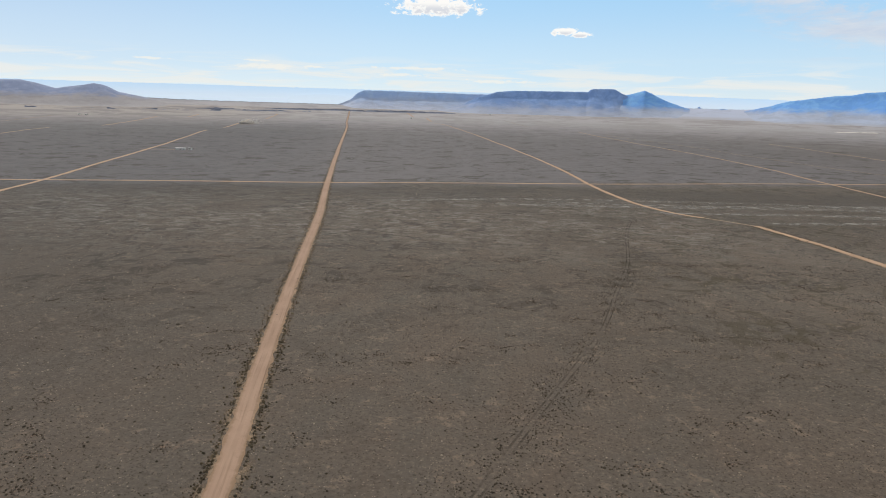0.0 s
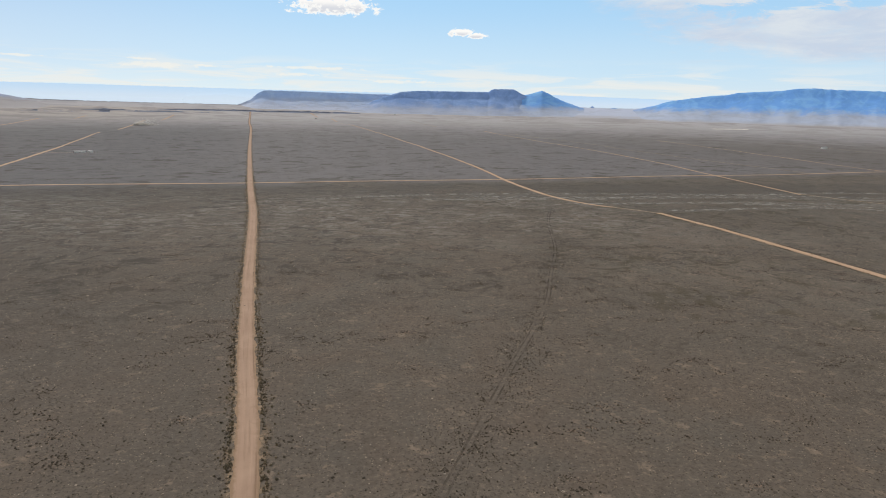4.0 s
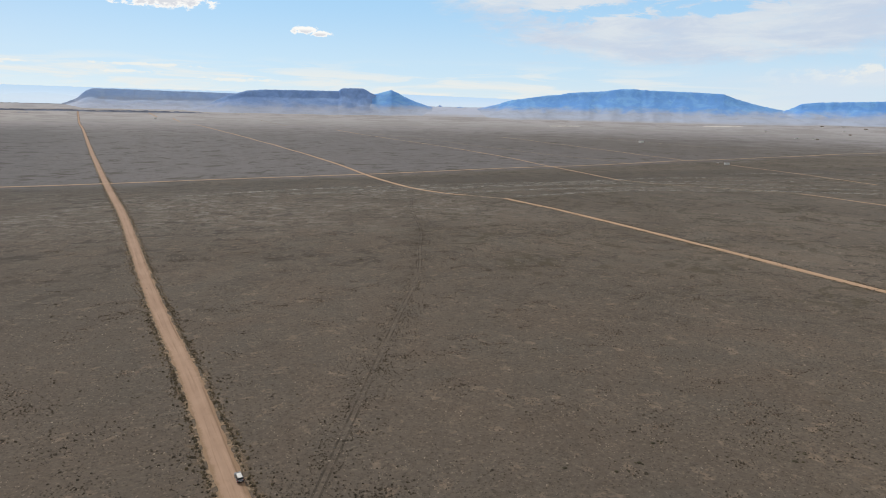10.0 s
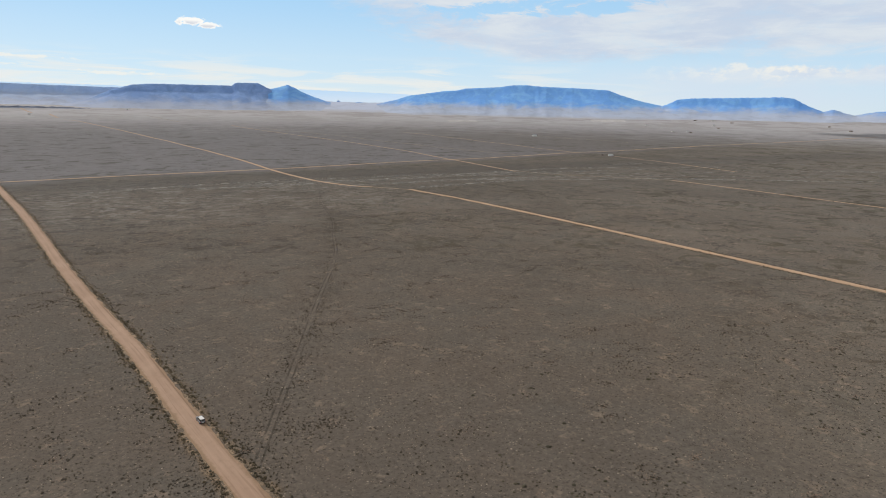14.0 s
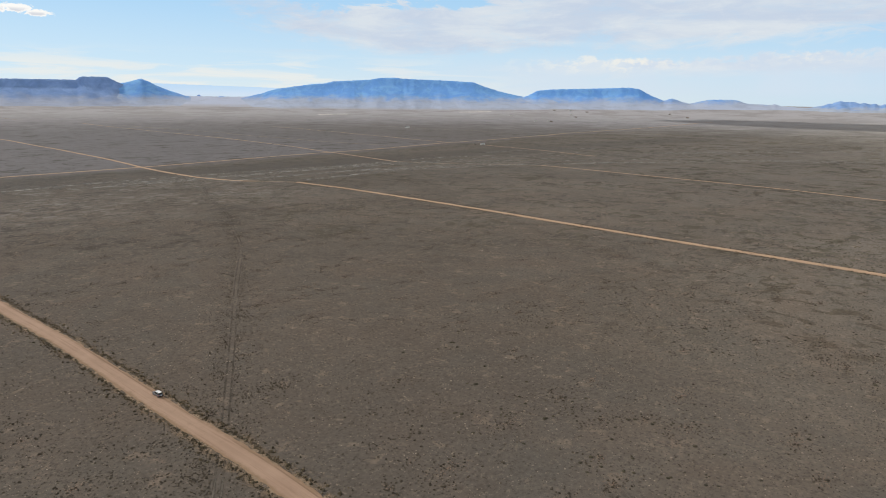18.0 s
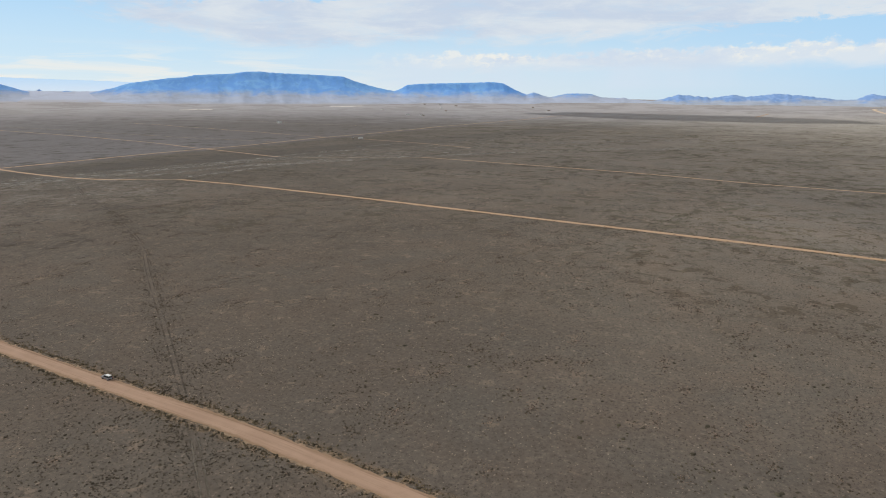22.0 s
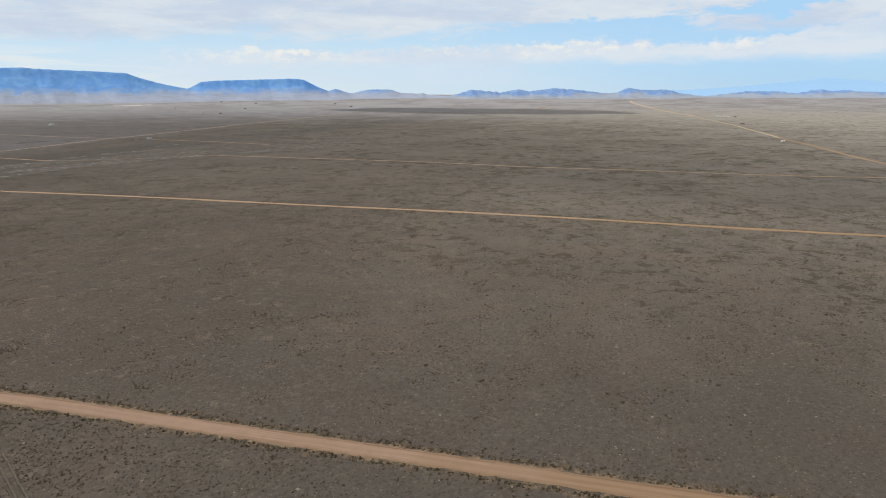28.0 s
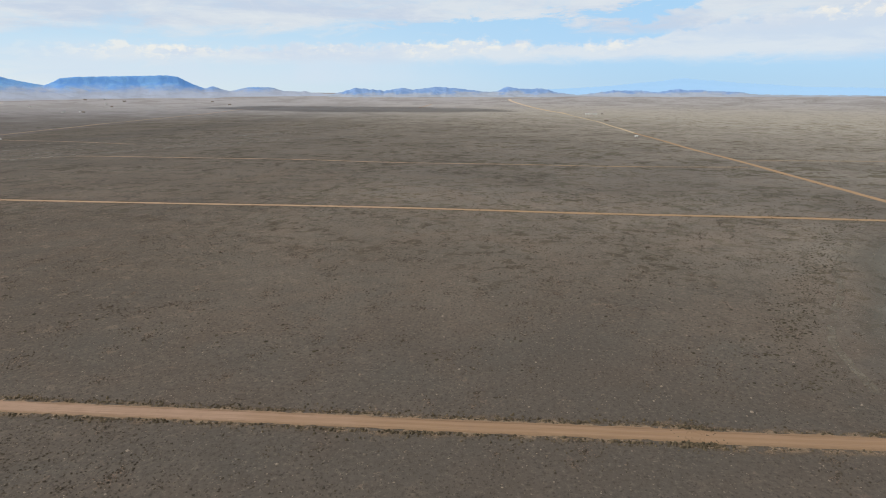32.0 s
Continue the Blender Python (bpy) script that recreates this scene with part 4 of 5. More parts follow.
def scatter_scrub():
    rng = np.random.default_rng(11)
    near_line = MAIN_LINE[(MAIN_LINE[:, 1] > -620) & (MAIN_LINE[:, 1] < 900)]
    # small dark sagebrush on the near plain
    n = 300000
    x, y = rng.uniform(-330, 420, n), rng.uniform(-560, 760, n)
    want = 0.035 + 1.2 * clumps(x, y, 3, 4.5) ** 3.2 * (0.06 + 0.94 * clumps(x, y, 4, 34) ** 1.7)
    want += 1.3 * np.clip((-38 - x) / 10, 0, 1) * np.clip((70 - y) / 30, 0, 1) * clumps(x, y, 5, 9) * (x > -120) * (y > -90)
    trail = np.abs(x - np.interp(y, TRAIL_LINE[:, 1], TRAIL_LINE[:, 0])) * 0.88
    trail[(y < -80) | (y > 610)] = 99
    want += 0.35 * np.exp(-((trail - 3) / 3) ** 2)
    want[trail < 1.3] = 0
    keep = (rng.random(n) < want * 0.62 * np.interp(y, (-120, 40), (0.7, 1.0))) & clear_of(x, y, near_line, 4.9)
    size = rng.lognormal(-0.62, 0.34, keep.sum()).clip(0.25, 1.1)
    joined("sagebrush_scrub", x[keep], y[keep], size, size * rng.uniform(0.22, 0.42, len(size)), M_SHRUB, "sparse small dark sagebrush scattered over the plain", "scrub", 12)
    # thick dark brush west of the main road, where the old wheel track meets it
    n = 16000
    x, y = rng.uniform(-128, -40, n), rng.uniform(-150, 78, n)
    want = 0.62 * clumps(x, y, 51, 7) ** 1.5 * np.interp(x, (-120, -85, -60), (0.0, 0.45, 1.0)) * np.interp(y, (-150, -60, 40, 78), (0.15, 0.8, 1.0, 0.3))
    keep = (rng.random(n) < want) & (x < np.interp(y, near_line[:, 1], near_line[:, 0]) - 5)
    size = rng.lognormal(-0.60, 0.3, keep.sum()).clip(0.25, 1.0)
    joined("thick_scrub", x[keep], y[keep], size, size * rng.uniform(0.25, 0.45, len(size)), M_SHRUB, "thick dark brown brush beside the dirt road", "scrub", 52)
    # tight groups of shrubs round bare reddish patches
    sx, sy, lx, ly = [], [], [], []
    known = [(58, 91, 5), (57, -34, 6), (23, -50, 6), (69, 67, 4), (192, 46, 6), (146, 47, 5), (-3, 245, 6), (-124, 175, 9), (-112, 152, 8), (-118, 163, 7), (-5, -15, 8), (21, -137, 5), (9, -184, 4), (-95, 242, 4), (-83, 170, 4)]
    spots = known + [(rng.uniform(-200, 330), rng.uniform(-420, 420), rng.uniform(1.6, 5.5)) for _ in range(620)]
    for cx, cy, r in spots:
        k = int(rng.uniform(6, 13) * r)
        a, d = rng.uniform(0, 6.28, k), r * np.abs(rng.normal(0, 1.3, k))
        sx.append(cx + 1.4 * d * np.cos(a)), sy.append(cy + 0.8 * d * np.sin(a))
        k = int(rng.uniform(12, 40) * r * rng.choice((0.2, 1.0)))
        a, d = rng.uniform(0, 6.28, k), r * np.abs(rng.normal(0, 0.6, k))
        lx.append(cx + 1.4 * d * np.cos(a)), ly.append(cy + 0.8 * d * np.sin(a))
    sx, sy, lx, ly = (np.concatenate(v) for v in (sx, sy, lx, ly))
    ok = clear_of(sx, sy, near_line, 5.2)
    size = rng.lognormal(-0.62, 0.28, ok.sum()).clip(0.25, 0.9)
    joined("clustered_scrub", sx[ok], sy[ok], size, size * rng.uniform(0.35, 0.6, len(size)), M_SHRUB, "small dark shrubs gathered in tight groups", "scrub", 43)
    ok = clear_of(lx, ly, near_line, 5.2)
    size = rng.lognormal(-0.75, 0.35, ok.sum()).clip(0.2, 0.8)
    joined("bare_litter", lx[ok], ly[ok], size, size * rng.uniform(0.06, 0.14, len(size)), M_LITTER, "reddish bare clods and litter between shrubs", "litter", 44, 4, True)
    # very small plants and clods that give the soil its grain
    some = [(rng.uniform(x0, x1, k), rng.uniform(y0, y1, k)) for x0, x1, y0, y1, k in
            ((-260, 330, 60, 420, 250000), (-110, 330, -150, 60, 110000), (-100, 330, -480, -150, 150000), (-300, 440, 420, 760, 70000))]
    x, y = (np.concatenate(v) for v in zip(*some))
    n = len(x)
    want = 0.18 + 0.80 * clumps(x, y, 23, 3.5) ** 1.6 * (0.3 + 0.7 * clumps(x, y, 24, 26))
    keep = (rng.random(n) < want) & clear_of(x, y, near_line, 4.6)
    size = rng.lognormal(-0.95, 0.30, keep.sum()).clip(0.2, 0.7)
    joined("low_scrub", x[keep], y[keep], size, size * rng.uniform(0.3, 0.6, len(size)), M_SAGE, "very small dark plants thick on the soil", "scrub", 17, 4, True)
    pale = (rng.random(n) < (0.06 + 0.4 * clumps(x, y, 25, 5) ** 2.5) * np.interp(y, (-120, 40), (0.5, 1.0))) & ~keep & clear_of(x, y, near_line, 4.6)
    size = rng.lognormal(-0.95, 0.35, pale.sum()).clip(0.2, 0.9)
    joined("pale_clods", x[pale], y[pale], size, size * rng.uniform(0.15, 0.35, len(size)), M_TUFT, "small pale clods and bleached grass on the soil", "grass", 19, 4, True)
    # coarser dark clumps on the south-eastern lots
    n = 60000
    x, y = rng.uniform(10, 440, n), rng.uniform(-500, 60, n)
    edge = np.interp(x, (10, 61, 136, 283, 330, 440), (-322, -328, -363, -436, -470, -540))
    want = 0.5 * clumps(x, y, 31, 5) ** 2.5 * clumps(x, y, 32, 30) ** 1.2 + 0.9 * np.exp(-((y - edge - 17) / 11) ** 2) * (0.15 + clumps(x, y, 33, 6))
    keep = (rng.random(n) < want) & (y > edge + 4)
    size = rng.lognormal(-0.05, 0.35, keep.sum()).clip(0.4, 1.8)
    joined("coarse_scrub", x[keep], y[keep], size, size * rng.uniform(0.15, 0.3, len(size)), M_OLIVE, "coarse dark scrub gathered in loose patches", "scrub", 27)
    # clumps farther out
    n = 420000
    x, y = rng.uniform(-800, 1150, n), rng.uniform(-1000, 1350, n)
    reach = np.hypot(x + 60, y + 60)
    keep = (rng.random(n) < 1.3 * clumps(x, y, 7, 7) ** 2.6 * clumps(x, y, 6, 45) ** 1.3) & (reach > 350) & (rng.random(n) < (reach - 300) / 200)
    size = rng.lognormal(0.35, 0.40, keep.sum()).clip(0.6, 3.2)
    joined("far_scrub", x[keep], y[keep], size, size * rng.uniform(0.08, 0.18, len(size)), M_SAGE, "dark scrub clumps in patches farther across the plain", "scrub", 13, 4, True)
    # shrubs that have grown along the old wheel ruts
    n = 17000
    i = rng.integers(0, len(TRAIL_LINE), n)
    off = rng.choice((-1, 1), n) * (1.7 + rng.exponential(4.6, n)) + 0.9
    p = TRAIL_LINE[i] + np.stack([off * 0.88, -off * 0.47], 1) + rng.uniform(-3, 3, (n, 1)) * np.array([[0.45, 0.89]])
    fade = np.interp(p[:, 1], (-80, 60, 200, 330, 480), (1.0, 1.0, 0.7, 0.4, 0.15))
    keep = (rng.random(n) < fade * (0.08 + 0.92 * clumps(p[:, 0], p[:, 1], 41, 5) ** 1.6)) & clear_of(p[:, 0], p[:, 1], near_line, 5.0)
    p = p[keep]
    size = rng.lognormal(-0.85, 0.28, len(p)).clip(0.2, 0.75)
    joined("trailside_brush", p[:, 0], p[:, 1], size, size * rng.uniform(0.4, 0.7, len(p)), M_SHRUB, "dark shrubs lining an old wheel track", "scrub", 42)
    # pale dry tufts and bleached clods
    n = 120000
    x, y = rng.uniform(-330, 420, n), rng.uniform(-560, 760, n)
    keep = (rng.random(n) < 0.02 + 0.25 * clumps(x, y, 9, 6) ** 3) & clear_of(x, y, near_line, 4.9)
    x, y = x[keep], y[keep]
    size = rng.lognormal(-0.62, 0.4, len(x)).clip(0.2, 1.4)
    joined("dry_grass_tufts", x, y, size, size * rng.uniform(0.15, 0.35, len(x)), M_TUFT, "pale dry grass tufts dotted over the plain", "grass", 14, 4)
    # brush along the second dirt road
    line = ROAD_B[(ROAD_B[:, 1] > -650)]
    n = 5500
    i = rng.integers(0, len(line), n)
    p = line[i] + np.stack([rng.choice((-1, 1), n) * (4.0 + rng.exponential(0.9, n)), rng.uniform(-9, 9, n)], 1)
    p = p[rng.random(n) < clumps(p[:, 0], p[:, 1], 18, 14) ** 1.5]
    size = rng.lognormal(-0.35, 0.3, len(p)).clip(0.3, 1.2)
    joined("roadside_brush", p[:, 0], p[:, 1], size, size * rng.uniform(0.4, 0.7, len(p)), M_BRUSH, "dark brush beside a far dirt road", "scrub", 16)
    # brush along both shoulders of the main road
    side = np.gradient(near_line, axis=0)
    side /= np.linalg.norm(side, axis=1, keepdims=True)
    side = np.stack([side[:, 1], -side[:, 0]], 1)
    n = 14000
    i = rng.integers(0, len(near_line), n)
    out = 3.9 + rng.exponential(1.2, n) + 0.9 * clumps(near_line[i, 0] * 0 + near_line[i, 1], near_line[i, 1], 2, 12)
    sgn = rng.choice((-1, 1), n)
    p = near_line[i] + side[i] * (sgn * out)[:, None] + rng.normal(0, 2.5, (n, 1)) * np.stack([-side[i][:, 1], side[i][:, 0]], 1)
    keep = rng.random(n) < (0.35 + 0.65 * clumps(p[:, 0] * 2, p[:, 1], 8, 9)) * np.interp(p[:, 1], (180, 420), (1.0, 0.35))
    p = p[keep]
    size = rng.lognormal(-0.58, 0.35, len(p)).clip(0.25, 1.1)
    joined("roadside_brush", p[:, 0], p[:, 1], size, size * rng.uniform(0.45, 0.8, len(p)), M_BRUSH, "dense brown-green brush lining the dirt road", "scrub", 15, 6)


scatter_scrub()


def bush_mesh(seed):
    """A rounded bush of twigs and small folded leaves."""
    rng = np.random.default_rng(seed)
    verts, faces = [], []
    for _ in range(70):
        d = rng.normal(size=3)
        d[2] = abs(d[2]) * 0.8 + 0.1
        d /= np.linalg.norm(d)
        c = d * np.array((0.62, 0.62, 0.5)) * rng.uniform(0.55, 1.05)
        u = np.cross(d, rng.normal(size=3))
        u /= np.linalg.norm(u)
        v = np.cross(d, u) * rng.uniform(0.08, 0.16)
        u *= rng.uniform(0.12, 0.22)
        k = len(verts)
        verts += [c - u, c + v + 0.05 * d, c + u, c - v - 0.05 * d]
        faces += [(k, k + 1, k + 2), (k, k + 2, k + 3)]
    for _ in range(6):
        a = rng.uniform(0, 6.28)
        tip = np.array((0.45 * np.cos(a), 0.45 * np.sin(a), rng.uniform(0.3, 0.5)))
        k = len(verts)
        verts += [np.array((0.03, 0, -0.05)), np.array((-0.02, 0.03, -0.05)), np.array((-0.02, -0.03, -0.05)), tip]
        faces += [(k, k + 1, k + 3), (k + 1, k + 2, k + 3), (k + 2, k, k + 3)]
    me = bpy.data.meshes.new("bush")
    me.from_pydata([tuple(map(float, v)) for v in verts], [], faces)
    me.materials.append(M_BRUSH)
    return me


def roadside_bushes():
    rng = np.random.default_rng(21)
    shapes = [bush_mesh(s) for s in range(6)]
    line = MAIN_LINE[(MAIN_LINE[:, 1] > -330) & (MAIN_LINE[:, 1] < 260)]
    for k in range(260):
        i = rng.integers(1, len(line) - 1)
        way = Vector(line[i + 1] - line[i - 1]).normalized()
        out = rng.choice((-1, 1)) * (4.4 + rng.exponential(0.9))
        x, y = line[i][0] + way.y * out + rng.normal(0, 1.5) * way.x, line[i][1] - way.x * out + rng.normal(0, 1.5) * way.y
        s = rng.uniform(0.5, 0.95)
        ob = new("bush", shapes[k % 6])
        ob.matrix_world = pose(x, y, float(ground_z(x, y)), 0, 0, rng.uniform(0, 360)) @ Matrix.Diagonal((s, s, s * rng.uniform(0.75, 1.05), 1))
        tagged(ob, "rounded brown-green bush on the dirt road's shoulder", "bush", "bushes along the road")


roadside_bushes()


# ---- car ----
def box_mesh(bm, x0, x1, y0, y1, z0, z1, taper=(0, 0, 0, 0), bevel=0.0):
    """A box whose top is drawn in by taper at -x, +x, -y, +y."""
    a, b, c, d = taper
    pts = [(x0, y0, z0), (x1, y0, z0), (x1, y1, z0), (x0, y1, z0), (x0 + a, y0 + c, z1), (x1 - b, y0 + c, z1), (x1 - b, y1 - d, z1), (x0 + a, y1 - d, z1)]
    vs = [bm.verts.new(p) for p in pts]
    fs = [bm.faces.new([vs[i] for i in f]) for f in ((3, 2, 1, 0), (4, 5, 6, 7), (0, 1, 5, 4), (1, 2, 6, 5), (2, 3, 7, 6), (3, 0, 4, 7))]
    if bevel:
        edges = list({e for f in fs for e in f.edges})
        bmesh.ops.bevel(bm, geom=edges, offset=bevel, segments=2, affect="EDGES", profile=0.6)
    return bm


def boxed(*a, **k):
    return box_mesh(bmesh.new(), *a, **k)


def drum(radius, width, segments=20, hole=0.0):
    bm = bmesh.new()
    bmesh.ops.create_cone(bm, cap_ends=True, segments=segments, radius1=radius, radius2=radius, depth=width)
    bmesh.ops.rotate(bm, verts=bm.verts, matrix=Matrix.Rotation(radians(90), 3, "Y"))
    bmesh.ops.bevel(bm, geom=[e for e in bm.edges if abs(e.verts[0].co.x - e.verts[1].co.x) < 1e-4], offset=min(0.04, radius / 5), segments=2, affect="EDGES")
    return bm


def panel(pts, thick=0.015):
    """A thin pane over four points, given in order."""
    bm = bmesh.new()
    p = [Vector(q) for q in pts]
    up = (p[1] - p[0]).cross(p[3] - p[0]).normalized() * thick
    vs = [bm.verts.new(q) for q in p] + [bm.verts.new(q + up) for q in p]
    for f in ((0, 3, 2, 1), (4, 5, 6, 7), (0, 1, 5, 4), (1, 2, 6, 5), (2, 3, 7, 6), (3, 0, 4, 7)):
        bm.faces.new([vs[i] for i in f])
    return bm


def suv(paint, label, category="car"):
    car = tagged(new("suv"), label, category)
    bm = boxed(-0.92, 0.92, -2.25, 2.3, 0.42, 1.02, (0.06, 0.06, 0.08, 0.16), 0.09)
    part("body", bm, paint, car, "silver-grey lower body")
    part("hood", boxed(-0.80, 0.80, 0.98, 2.10, 1.0, 1.07, (0.06, 0.06, 0, 0.2), 0.02), paint, car)
    cabin = part("cabin", boxed(-0.84, 0.84, -2.12, 1.0, 1.0, 1.62, (0.17, 0.17, 0.30, 0.62), 0.05), M_PILLAR, car, "dark cabin pillars")
    part("roof", boxed(-0.68, 0.68, -1.86, 0.42, 1.60, 1.68, (0.05, 0.05, 0.05, 0.10), 0.025), M_PAINT, car, "white roof")
    part("windscreen", panel([(-0.72, 0.93, 1.08), (0.72, 0.93, 1.08), (0.62, 0.46, 1.56), (-0.62, 0.46, 1.56)][::-1], -0.03), M_GLASS, cabin, "dark windscreen")
    part("rear_window", panel([(-0.70, -2.08, 1.14), (0.70, -2.08, 1.14), (0.60, -1.86, 1.56), (-0.60, -1.86, 1.56)], 0.03), M_GLASS, cabin, "dark rear window")
    for sx in (-1, 1):
        for y0, y1, t0, t1 in ((0.02, 0.78, 0.05, 0.42), (-0.90, -0.05, -0.86, -0.05), (-1.85, -0.98, -1.68, -0.98)):
            pts = [(sx * 0.835, y0, 1.10), (sx * 0.835, y1, 1.10), (sx * 0.705, t1, 1.54), (sx * 0.705, t0, 1.54)]
            part("side_window", panel(pts if sx > 0 else pts[::-1], 0.02), M_GLASS, cabin, "dark side window")
        for y0, y1 in ((-0.02, 0.92), (-1.02, -0.06)):
            door = part("door", boxed(min(sx * 0.885, sx * 0.93), max(sx * 0.885, sx * 0.93), y0, y1, 0.50, 0.98, bevel=0.012), paint, car)
            part("door_handle", boxed(min(sx * 0.925, sx * 0.955), max(sx * 0.925, sx * 0.955), y0 + 0.08, y0 + 0.26, 0.88, 0.91, bevel=0.006), M_METAL, door)
        part("mirror", boxed(min(sx * 0.88, sx * 1.08), max(sx * 0.88, sx * 1.08), 0.66, 0.80, 1.04, 1.18, bevel=0.03), M_RUBBER, car, "black door mirror")
        part("headlight", boxed(min(sx * 0.5, sx * 0.84), max(sx * 0.5, sx * 0.84), 2.16, 2.27, 0.74, 0.88, bevel=0.02), M_LAMP, car, "clear headlight")
        part("tail_light", boxed(min(sx * 0.70, sx * 0.86), max(sx * 0.70, sx * 0.86), -2.27, -2.16, 0.78, 1.0, bevel=0.02), M_RED, car, "red tail light")
        part("roof_rail", boxed(min(sx * 0.58, sx * 0.62), max(sx * 0.58, sx * 0.62), -1.7, 0.2, 1.68, 1.73, bevel=0.01), M_RUBBER, car, "black roof rail")
        for y in (-1.38, 1.42):
            wheel = part("wheel", drum(0.35, 0.24), M_RUBBER, car, "black tyre with alloy rim")
            wheel.location = (sx * 0.80, y, 0.35)
            rim = part("rim", drum(0.21, 0.05, 14), M_METAL, wheel, "alloy rim")
            rim.location = (sx * 0.115, 0, 0)
    part("bumper", boxed(-0.90, 0.90, -2.34, -2.18, 0.40, 0.68, (0.03, 0.03, 0.02, 0.0), 0.03), M_RUBBER, car, "dark rear bumper")
    part("bumper", boxed(-0.90, 0.90, 2.2, 2.38, 0.38, 0.64, (0.03, 0.03, 0.0, 0.04), 0.03), M_RUBBER, car, "dark front bumper")
    part("number_plate", boxed(-0.26, 0.26, -2.36, -2.335, 0.60, 0.74), M_WHITE, car, "plain pale plate")
    part("spoiler", boxed(-0.62, 0.62, -2.02, -1.80, 1.60, 1.65, bevel=0.015), M_PAINT, car, "white roof spoiler")
    return car


the_car = suv(M_SILVER, "silver SUV with a white roof stopped on the dirt road")
the_car.matrix_world = pose(-49.0, 82.5, float(ground_z(-49, 82.5)) + 0.13, 0, 0, 6.8)
far_car = suv(M_PAINT, "white truck raising dust on a far dirt road", "truck")
far_car.matrix_world = pose(-868, 2747, float(ground_z(-868, 2747)) + 0.25, 0, 0, 188)


def dust_plume():
    """A thin cloud of dust: thousands of pale specks, thickest behind the truck."""
    rng = np.random.default_rng(33)
    count = 5500
    along = np.abs(rng.normal(0, 0.42, count)).clip(0, 1.3)
    x = -866 + 62 * along + rng.normal(0, 1, count) * (2 + 13 * along)
    y = 2752 + 44 * along + rng.normal(0, 1, count) * (2 + 12 * along)
    z = ground_z(x, y) + 0.5 + np.abs(rng.normal(0, 1, count)) * (3.5 + 9 * along)
    verts = np.stack([x, y, z], 1)[:, None] + rng.normal(0, 0.55, (count, 4, 3))
    faces = (np.array([(0, 1, 2), (0, 2, 3), (0, 3, 1), (1, 3, 2)])[None] + (np.arange(count) * 4)[:, None, None]).reshape(-1, 3)

    def look_dust(n, shader, place):
        n.put(shader.inputs["Base Color"], (0.93, 0.91, 0.88, 1))
        shader.inputs["Subsurface Weight"].default_value = 0.0
        lit = n.add("ShaderNodeMixShader", 0.5, n.add("ShaderNodeBsdfDiffuse", (0.93, 0.91, 0.88, 1)), n.add("ShaderNodeBsdfTranslucent", (0.95, 0.93, 0.90, 1)))
        out = [node for node in n.tree.nodes if node.bl_idname == "ShaderNodeOutputMaterial"][0]
        n.put(out.inputs[0], lit)

    tagged(mesh_object("dust_plume", verts.reshape(-1, 3), faces, material("blown_dust", look_dust, 1.0, 0, 0)), "thin pale dust blown up behind a far truck", "dust", kind="stuff")


dust_plume()


# ---- far homesteads ----
def house(x, y, turn, length, depth, height, wall, roof_mat, label, category="house", pitch=0.9, windows=2):
    h = tagged(new(category), label, category)
    a, b = length / 2, depth / 2
    part("wall", boxed(-a, a, -b, b, -0.3, height), wall, h)
    bm = bmesh.new()
    o = 0.35
    pts = [(-a - o, -b - o, height), (a + o, -b - o, height), (a + o, b + o, height), (-a - o, b + o, height), (-a - o, 0, height + pitch), (a + o, 0, height + pitch)]
    low = [bm.verts.new(p) for p in pts]
    top = [bm.verts.new((p[0], p[1], p[2] + 0.15)) for p in pts]
    for q in (low, top):
        for f in ((0, 1, 5, 4), (2, 3, 4, 5), (0, 4, 3), (1, 2, 5)):
            bm.faces.new([q[i] for i in f])
    for i, j in ((0, 1), (1, 2), (2, 3), (3, 0)):
        bm.faces.new((low[i], low[j], top[j], top[i]))
    part("roof", bm, roof_mat, h, "low pitched roof")
    door = part("door", boxed(-0.5, 0.5, -b - 0.06, -b + 0.04, 0.1, 2.1), M_BROWN, h, "brown door")
    for k in range(windows):
        cx = -a + (k + 0.7) * length / (windows + 0.4)
        if abs(cx) < 1.3:
            cx += 2.0
        win = part("window", boxed(cx - 0.65, cx + 0.65, -b - 0.08, -b + 0.04, 0.95, 2.0), M_WHITE, h)
        part("pane", boxed(cx - 0.55, cx + 0.55, -b - 0.10, -b - 0.07, 1.05, 1.9), M_GLASS, win, "dark window pane")
    h.matrix_world = pose(x, y, float(ground_z(x, y)) + 0.05, 0, 0, turn)
    return h


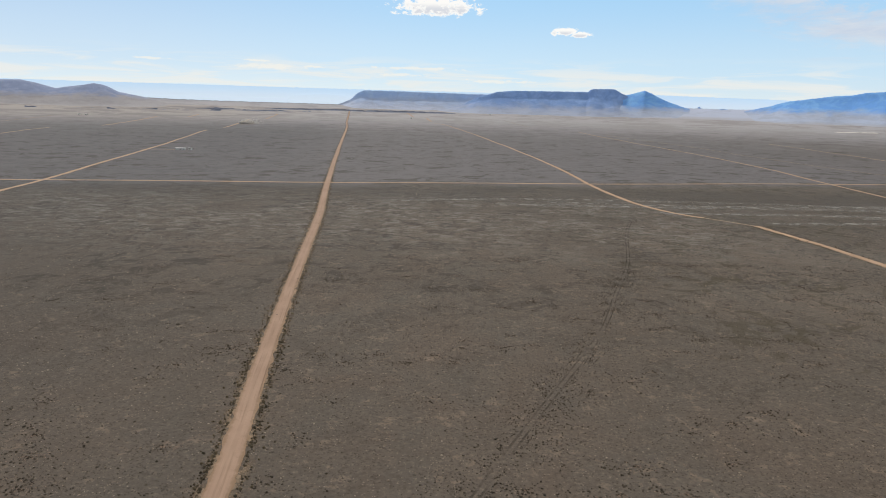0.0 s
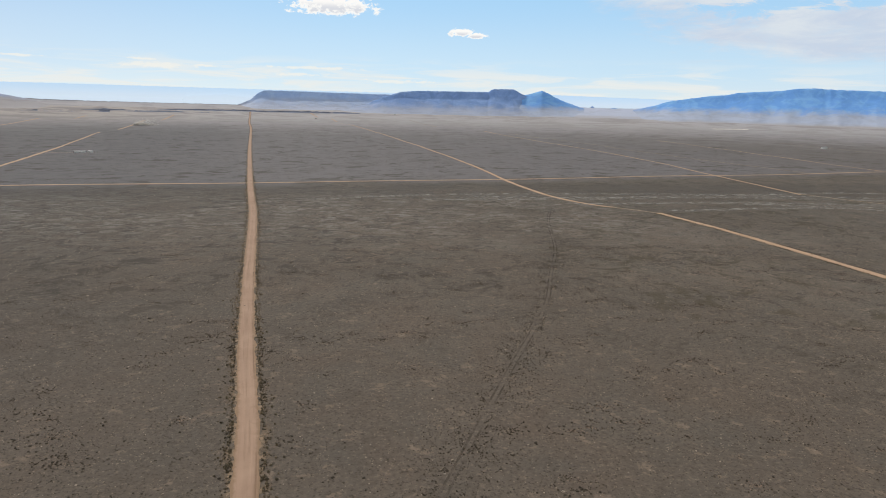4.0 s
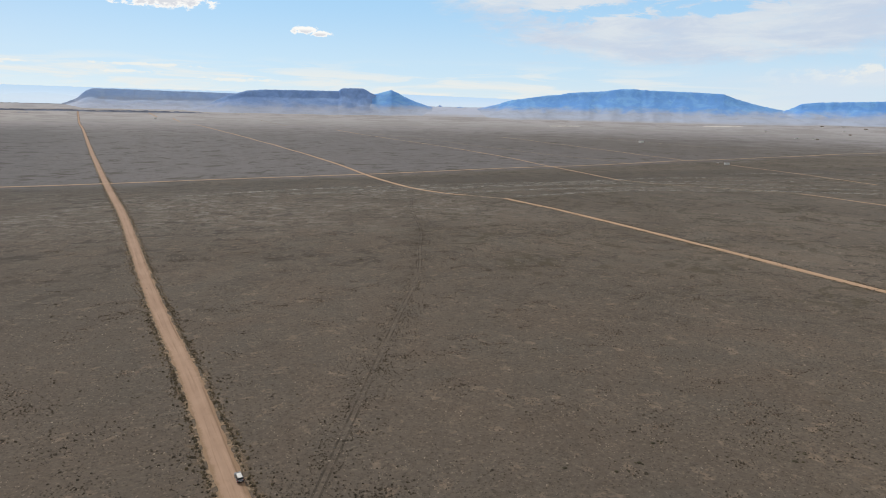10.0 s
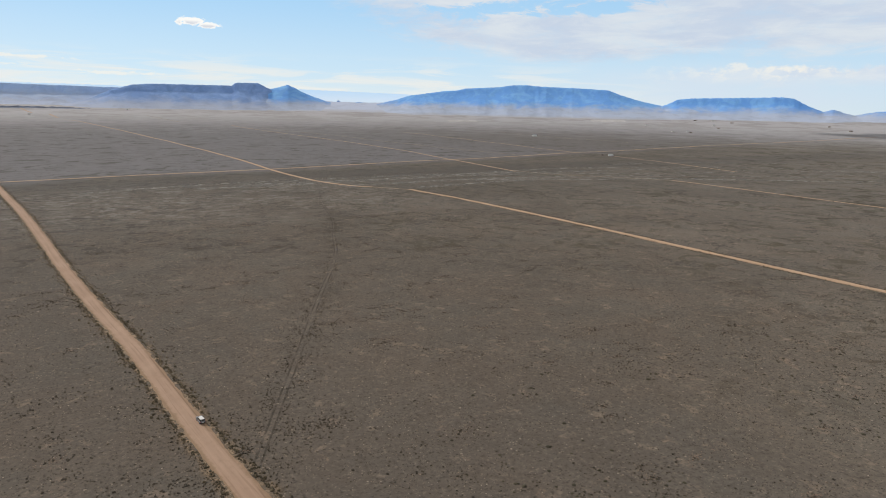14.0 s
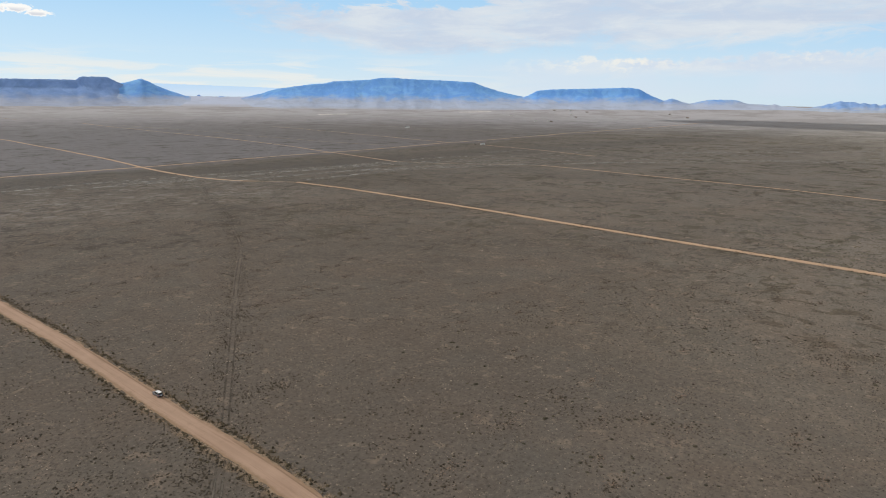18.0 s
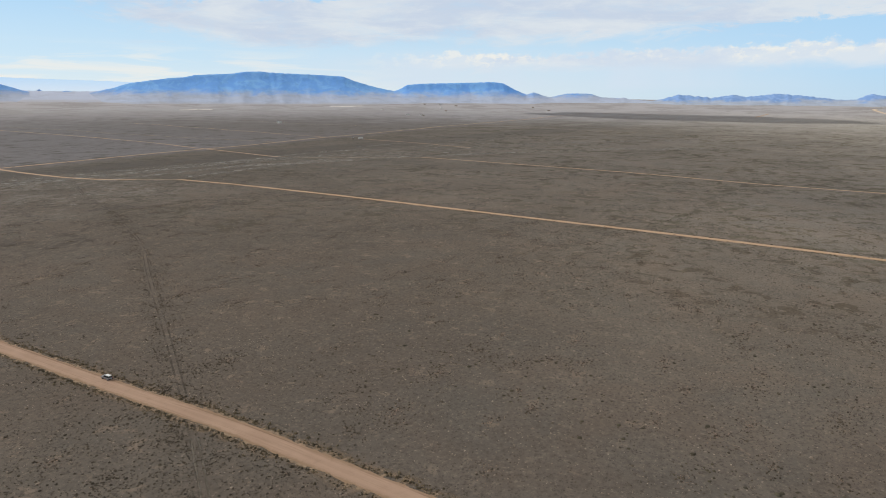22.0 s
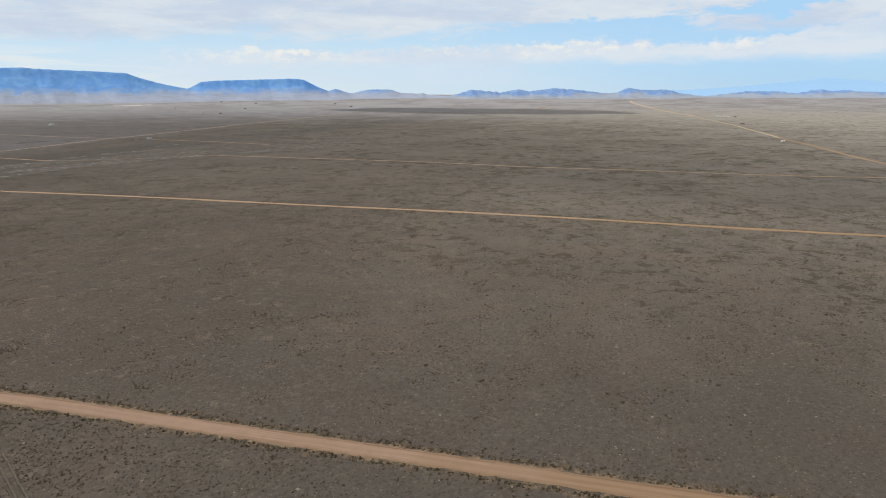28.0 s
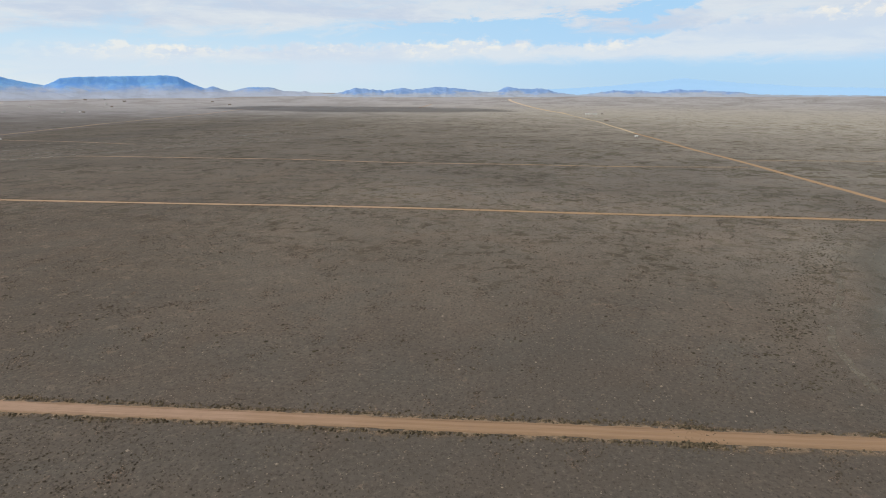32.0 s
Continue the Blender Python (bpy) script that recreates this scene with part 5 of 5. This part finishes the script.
def homesteads():
    trailer, shed = "long low white trailer home standing alone on the plain", "small white shed beside a far dirt road"
    house(-534, 1302, 8, 19, 5, 3.0, M_WHITE, M_ROOF, trailer, windows=4)
    house(-518, 1312, -20, 9, 5, 2.6, M_WHITE, M_ROOF, "white outbuilding beside a trailer home", "shed")
    house(-545, 1310, 60, 7, 3, 2.4, M_BROWN, M_ROOF, "brown lean-to beside a trailer home", "shed", windows=1)
    house(1485, 1800, 0, 16, 9, 5.0, M_WHITE, M_ROOF, "lone white house with a metal roof", pitch=2.2)
    house(1002, 934, -35, 10, 5, 2.9, M_WHITE, M_ROOF, "low pale house at a track's end", pitch=1.3, windows=3)
    house(992, 950, 10, 5, 4, 2.6, M_BROWN, M_ROOF, "brown shed beside a pale house", "shed", windows=1)
    house(1259, -415, -80, 6, 4.5, 2.8, M_WHITE, M_WHITE, shed, "shed")
    house(2646, -404, -85, 26, 9, 5.5, M_WHITE, M_ROOF, "long white house by a far road", windows=4)
    house(2640, -432, -85, 18, 9, 5, M_WHITE, M_ROOF, "white barn by a far road", "barn", pitch=2.0)
    house(2650, -462, -85, 9, 7, 4, M_BROWN, M_ROOF, "dark shed by a far road", "shed", windows=1)
    house(2024, -422, -85, 13, 9, 4, M_BROWN, M_BROWN, "dark brown cabin on the plain", "cabin")
    for x, y, l, wall in ((2423, 1926, 22, M_WHITE), (2470, 1880, 12, M_WHITE), (2440, 1840, 16, M_BROWN), (3288, 2475, 26, M_BROWN), (3357, 2398, 30, M_WHITE), (3300, 2230, 26, M_BROWN),
                          (3057, 2173, 16, M_WHITE), (2869, 2005, 16, M_BROWN), (3459, 1760, 20, M_BROWN), (3240, 1540, 24, M_BROWN), (2707, 2341, 16, M_WHITE), (-1696, 3015, 24, M_WHITE),
                          (-1660, 3010, 12, M_WHITE), (-177, 3633, 20, M_WHITE), (300, 4100, 24, M_WHITE)):
        house(x, y, (x * 7 + y) % 60 - 60, l * 0.7, 7, 3.6, wall, M_ROOF if wall is M_WHITE else M_BROWN,
              "far white farm building" if wall is M_WHITE else "far dark farm building", "building", pitch=1.8)


homesteads()


# ---- a cloud overhead that shades part of the plain ----
def cloud(x, y, z, length, width, tall, turn, seed):
    bm = bmesh.new()
    bmesh.ops.create_icosphere(bm, subdivisions=5, radius=1.0)
    for v in bm.verts:
        p = v.co * 2.2 + Vector((seed * 9.0, 0, 0))
        v.co *= 1 + 0.22 * noise.fractal(p, 0.9, 2.1, 5)
        v.co = Vector((v.co.x * length / 2, v.co.y * width / 2, max(v.co.z, -0.15) * tall))
    me = bpy.data.meshes.new("cloud")
    bm.to_mesh(me)
    bm.free()
    me.materials.append(M_CLOUD)
    ob = tagged(new("cloud", me), "flat-based white cumulus cloud over the plain", "cloud", kind="structure")
    ob.matrix_world = pose(x, y, z, 0, 0, turn)


cloud(3030 - 721, 730 + 1356, 1200, 1480, 500, 160, 88, 1)
